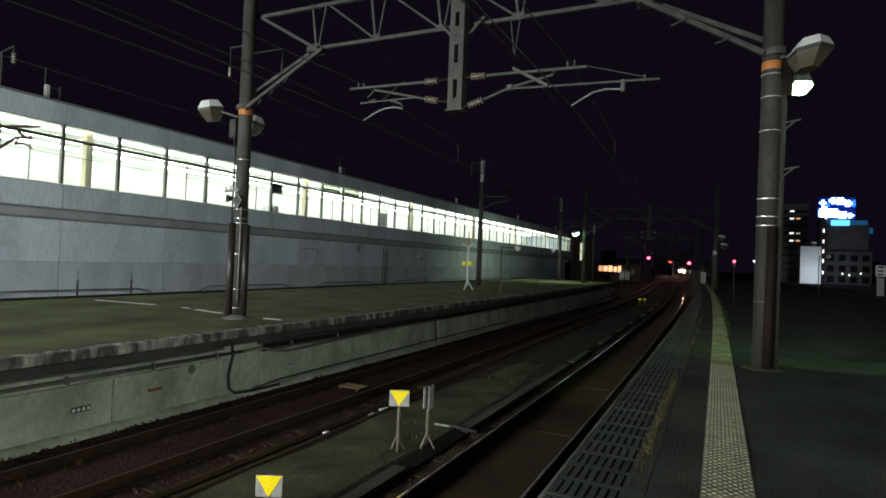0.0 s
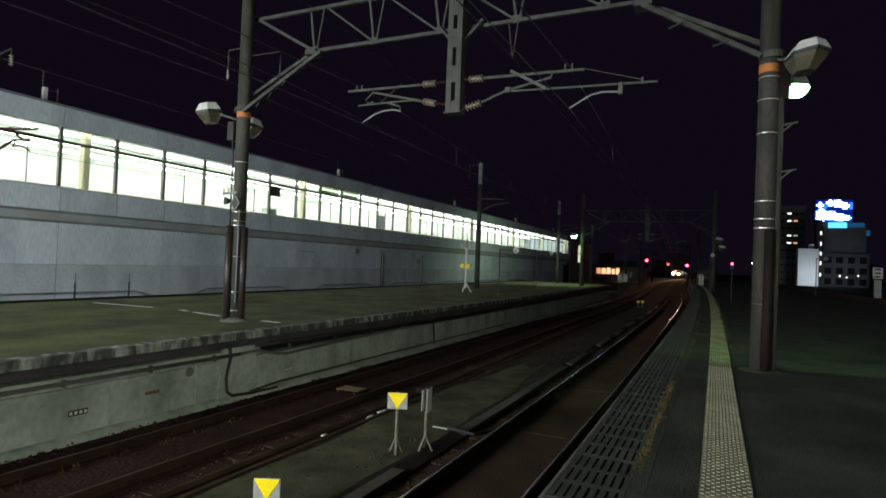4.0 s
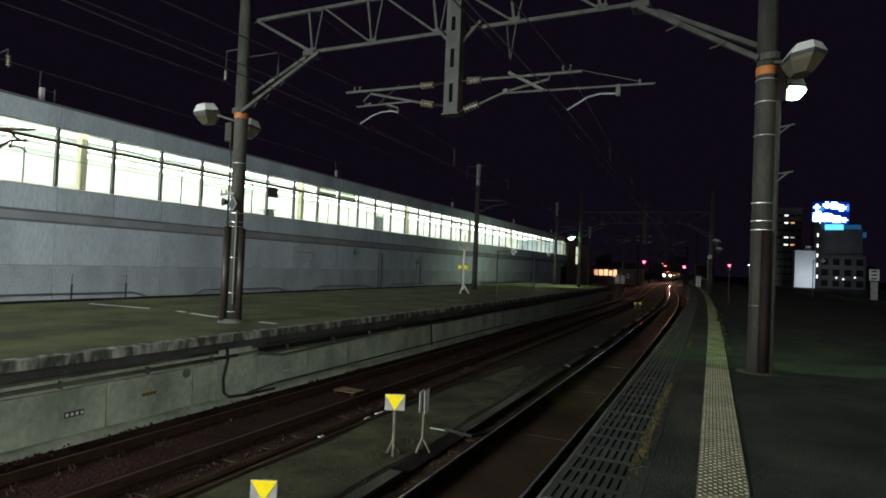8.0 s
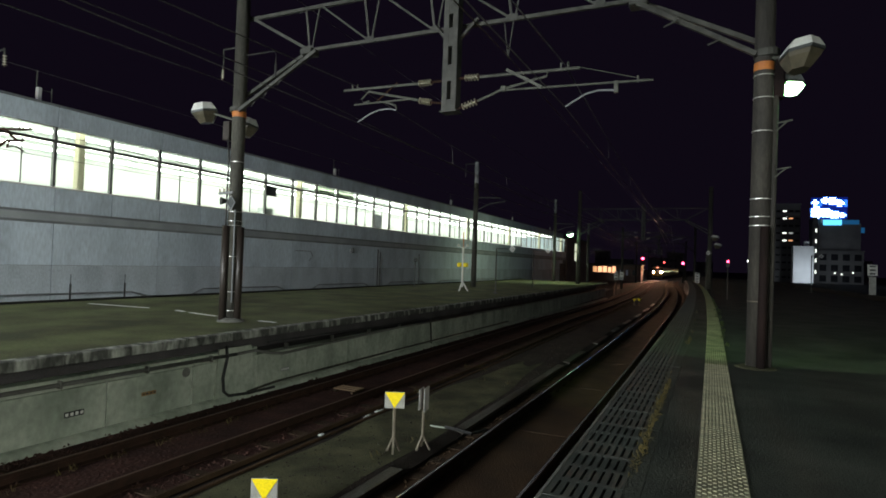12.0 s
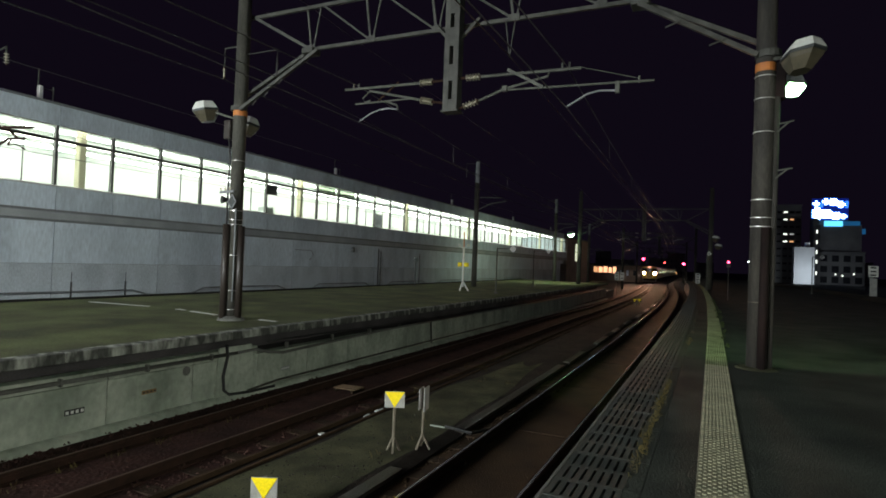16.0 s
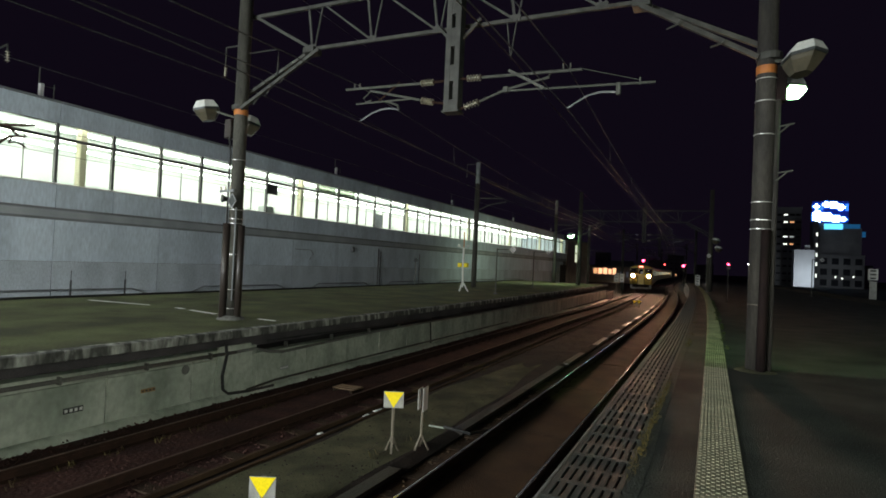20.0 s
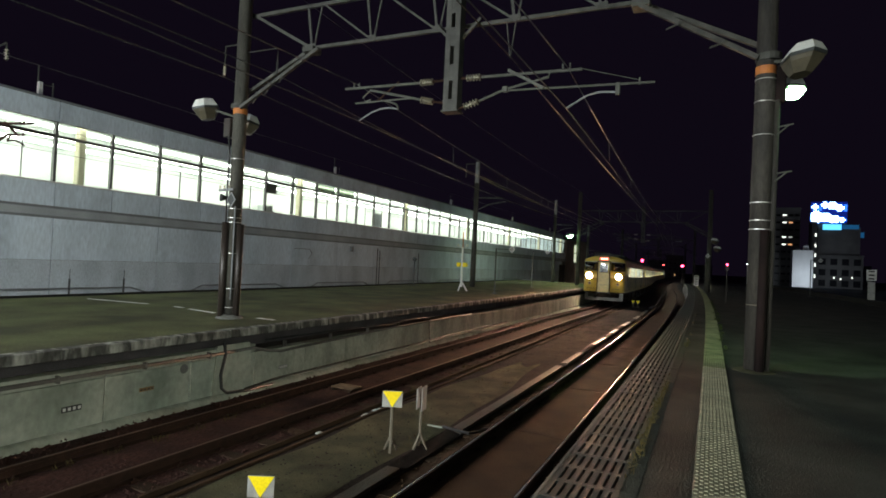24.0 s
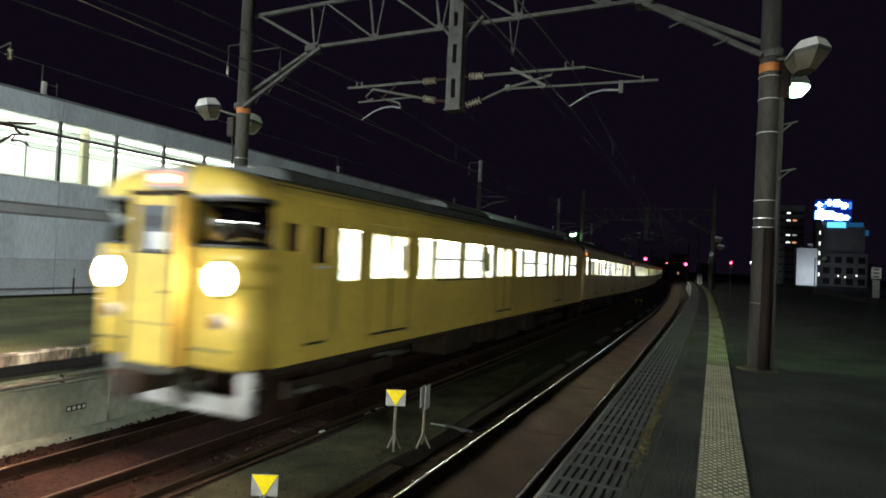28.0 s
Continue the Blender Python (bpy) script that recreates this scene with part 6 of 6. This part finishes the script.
    part("kick_step", rbox(-0.46, 0.46, -0.24, 0.05, 0.96, 1.035, 0.015), GALV, car)
    # dome over the windscreens, with the roll sign
    dome = [(SIDE * math.cos(a), 3.20 + 0.44 * math.sin(a)) for a in (math.pi * k / 18 for k in range(19))]
    bm = bmesh.new()
    rings = [[bm.verts.new((x * 0.985, bow(x) - 0.02, 3.19)) for x, z in dome]]
    for y, k, h in ((-0.02, 0.985, 0.45), (0.02, 0.992, 0.72), (0.12, 1.0, 0.95), (0.25, 1.0, 1.02)):
        rings.append([bm.verts.new((x * k, y + bow(x) * (0.55 if y > 0.2 else 0.85), 3.20 + (z - 3.20) * h)) for x, z in dome])
    rings.append([bm.verts.new((x, 0.60, 3.20 + (z - 3.20) * 1.02)) for x, z in dome])
    for a, b in zip(rings, rings[1:]):
        for i in range(len(dome) - 1):
            bm.faces.new((a[i], a[i + 1], b[i + 1], b[i]))
    part("front_dome", bm, TRAIN_YELLOW, car, "yellow domed roof front", True)
    part("brow", bowed(bmesh.new(), 1, 0.0, 1.40, 3.175, 3.205, -0.03, 0.02), TRAIN_GREY, car)
    part("brow", bowed(bmesh.new(), -1, 0.0, 1.40, 3.175, 3.205, -0.03, 0.02), TRAIN_GREY, car)
    rs = part("roll_sign_box", rbox(-0.38, 0.38, -0.05, 0.30, 3.27, 3.58, 0.04), TRAIN_GREY, car, "roll sign box over the gangway")
    part("roll_sign", box(bmesh.new(), -0.27, 0.27, -0.058, -0.051, 3.34, 3.50), ROLLSIGN, rs, "glowing red destination display")
    for k in range(3):
        part("writing_bar", box(bmesh.new(), -0.22 + 0.16 * k, -0.11 + 0.16 * k, -0.064, -0.059, 3.375, 3.465), SIGN_TEXT, rs)
    cp = part("coupler", rbox(-0.16, 0.16, -0.42, 0.3, 0.72, 0.98, 0.03), TRAIN_UNDER, car, "dark automatic coupler")
    part("coupler_head", rbox(-0.24, 0.24, -0.52, -0.42, 0.68, 1.0, 0.03), TRAIN_UNDER, cp)
    for x in (-0.62, -0.5, 0.52):
        part("brake_hose", tube(bmesh.new(), [(x, -0.02, 0.95), (x, -0.14, 0.85), (x, -0.12, 0.65), (x + 0.05, -0.04, 0.6)], 0.025, 6), BLACK, car)
    part("cab_desk", rbox(-1.3, -0.5, 0.25, 0.7, 1.3, 2.0, 0.04), GREY_PAINT, car)
    return car


lead_car = build_car(True)
mid_car = build_car(False)
cars = [lead_car, mid_car] + [copy_thing(mid_car, Matrix()) for _ in range(5)]
for c in cars[1:]:
    tagged(c, "mustard-yellow commuter train car with brightly lit windows")


def train_front(t):
    """Where the front of the train is along the line at t seconds."""
    left = 28 - t
    return 5.25 + 8.95 * left + 0.08 * left ** 2


def car_pose(y):
    """A car whose front end is at y, carried on the track by its two bogies."""
    a, b = y + 2.9, y + 16.6
    dx, dy = bend(b) - bend(a), b - a
    turn = math.atan2(-dx, dy)
    x = FAR + bend(a) + 2.9 * math.sin(turn)
    tip = math.atan2(fall(b) - fall(a), dy)
    return Matrix.Translation((x, a - 2.9 * math.cos(turn), RAIL + fall(a) - 2.9 * math.sin(tip))) @ Euler((tip, 0, turn)).to_matrix().to_4x4()


def motions():
    for i, c in enumerate(cars):
        walk(c, [(0.5 * k, car_pose(train_front(0.5 * k) + 20.0 * i)) for k in range(57)])


# ---- pieces of the setting ----


def piece(name, me, parent, x, y, z, turn=0.0):
    ob = new(name, me)
    ob.parent = parent
    ob.matrix_basis = Matrix.Translation((x, y, z)) @ Euler((0, 0, turn)).to_matrix().to_4x4()
    return ob


OBJ = {o.name: o for o in scene.objects if o.parent is None}

# wall panels of the hall
up = mesh_of("wall_panel", rbox(BX - 0.06, BX, 0.012, 2 * MOD - 0.012, 5.475, 6.14, 0.004), WALL_PAINT)
sill = mesh_of("wall_panel", rbox(BX - 0.06, BX, 0.010, MOD - 0.010, 2.63, 3.40, 0.004), WALL_PAINT)
low = mesh_of("wall_panel", rbox(BX - 0.06, BX, 0.012, 2 * MOD - 0.012, 0.83, 2.22, 0.004), WALL_PAINT)
foot = mesh_of("wall_panel", rbox(BX - 0.06, BX - 0.004, 0.012, 2 * MOD - 0.012, -1.8, 0.82, 0.004), WALL_LOW)
cap = mesh_of("cap_stone", rbox(BX - 0.30, BX + 0.02, 0.008, 2 * MOD - 0.008, 6.145, 6.22, 0.015), WALL_GUTTER)
for i, y in enumerate(EDGE[:-1]):
    piece("wall_panel", sill, hall, 0, y, 0)
    if i % 2 == 0 and i < len(EDGE) - 2:
        piece("wall_panel", up, hall, 0, y, 0)
        piece("wall_panel", low, hall, 0, y, 0)
        piece("wall_panel", foot, hall, 0, y, 0)
        piece("cap_stone", cap, hall, 0, y, 0)

# coping and wall panels of the far platform
cop = mesh_of("coping_stone", rbox(-0.22, 0.0, 0.006, 0.994, -0.20, -0.055, 0.012), COPING)
panel = mesh_of("face_panel", rbox(-0.24, 0.0, 0.006, 1.544, -1.28, -0.56, 0.008), CONCRETE)
ledge = mesh_of("face_strip", rbox(-0.24, 0.005, 0.006, 1.544, -0.55, -0.40, 0.008), CONCRETE)
pf = OBJ["platform_far"]
for k in range(-8, 56):
    piece("coping_stone", cop, pf, -7.94 + bend(k), k, 0, bend_angle(k + 0.5))
for k in range(-6, 36):
    y = 5.70 + 1.55 * k
    if y < 54:
        piece("face_panel", panel, pf, -8.05 + bend(y), y, 0, bend_angle(y + 0.7))
        if y < 8:
            piece("face_strip", ledge, pf, -8.05 + bend(y), y, 0, bend_angle(y + 0.7))

# sleepers
slp = mesh_of("sleeper", rbox(-1.0, 1.0, -0.11, 0.11, -0.20, -0.150, 0.012), SLEEPER)
for tr, x, y0, y1 in ((track_far, FAR, -8.24, 80.0), (track_near, NEAR, -8.24, 80.0)):
    y = y0
    while y < y1:
        piece("sleeper", slp, tr, x + bend(y), y, RAIL + fall(y), bend_angle(y))
        y += 0.64
clip = bmesh.new()
for x in (-0.566, 0.566):
    for s in (-1, 1):
        box(clip, x + s * 0.075 - 0.028, x + s * 0.075 + 0.028, -0.05, 0.05, -0.152, -0.112)
        tube(clip, [(x + s * 0.09, 0, -0.15), (x + s * 0.09, 0, -0.085)], 0.014, 6)
clip = mesh_of("rail_fastening", clip, RUST)
for tr, x in ((track_far, FAR), (track_near, NEAR)):
    y = 2.0
    while y < 45:
        piece("rail_fastening", clip, tr, x + bend(y), y, RAIL + fall(y), bend_angle(y))
        y += 0.64

# slab panels between the near rails
slab = mesh_of("track_panel", rbox(-0.46, 0.46, 0.02, 3.78, -0.18, -0.128, 0.01), TRACKBED)
for k in range(-5, 16):
    y = 1.4 + 3.8 * k
    piece("track_panel", slab, track_near, NEAR + bend(y + 0.2), y, RAIL + fall(y + 1.9), bend_angle(y + 1.9))

# slotted grating along the near edge
GR = 0.305
bm = bmesh.new()
for k in range(8):
    x = -0.90 + 0.0565 * k
    box(bm, x, x + 0.037, 0.034, GR - 0.034, -0.045, 0.0)
for y0, y1 in ((0.004, 0.034), (GR - 0.034, GR - 0.003)):
    box(bm, -0.90, -0.472, y0, y1, -0.045, 0.0)
n = len(bm.faces)
box(bm, -0.90, -0.472, -0.002, 0.003, -0.03, 0.0005)
box(bm, -0.471, -0.364, 0.003, GR - 0.003, -0.03, -0.002)
grate = mesh_of("grating_panel", bm, GRATE)
grate.materials.append(GRATE_EDGE)
grate.materials.append(ASPHALT)
for p in grate.polygons:
    p.material_index = 0 if p.index < n else 1 if p.index < n + 6 else 2
pn = OBJ["platform_near"]
# raised bed added so the slots do not go black
part("grating_bed", sweep(bmesh.new(), rect(-0.895, -0.475, -0.16, -0.028), YP), GRAVEL, pn, "bed added under the grating to soften its dark slots")
rnd = random.Random(12)
for k in range(295):
    y = -5.06 + GR * k
    piece("grating_panel", grate, pn, bend(y), y, rnd.uniform(-0.003, 0.001), bend_angle(y + 0.15))
edge_bar = mesh_of("edge_bar", rbox(-0.93, -0.903, 0.004, 2.0, -0.16, 0.0, 0.004), CONCRETE_DARK)
for k in range(-3, 42):
    piece("edge_bar", edge_bar, pn, bend(2 * k), 2 * k, -0.001, bend_angle(2 * k + 1))

# tactile blocks
bm = rbox(-0.1545, 0.1545, -0.1495, 0.1495, -0.02, 0.006, 0.003)
dots = len(bm.faces)
for j in range(8):
    for i in range(5):
        x, y = -0.134 + 0.0600 * i + (0.030 if j % 2 else 0.0), -0.131 + 0.0374 * j
        a = [bm.verts.new((x + 0.0125 * dx, y + 0.0125 * dy, 0.0058)) for dx, dy in ((-1, -1), (1, -1), (1, 1), (-1, 1))]
        b = [bm.verts.new((x + 0.008 * dx, y + 0.008 * dy, 0.0115)) for dx, dy in ((-1, -1), (1, -1), (1, 1), (-1, 1))]
        bm.faces.new(b)
        for k in range(4):
            bm.faces.new((a[k], a[(k + 1) % 4], b[(k + 1) % 4], b[k]))
block = mesh_of("tactile_block", bm, TACTILE)
# dots paler than the block: worn tops, plus the light they catch
block.materials.append(DOT)
for p in block.polygons:
    p.material_index = int(p.index >= dots)
# greener copy of the block, laid beyond y = 9.6
greener = block.copy()
greener.materials[0] = greener.materials[1] = GREEN_BLOCK
tact = tagged(new("tactile_strip"), "worn pale yellow tactile paving strip along the near platform", "tactile paving", "", "structure")
rnd = random.Random(11)
for k in range(300):
    y = -5.12 + 0.301 * k
    piece("tactile_block", block if y < 9.6 else greener, tact, 0.095 + bend(y), y, rnd.uniform(-0.001, 0.001), bend_angle(y))

motions()
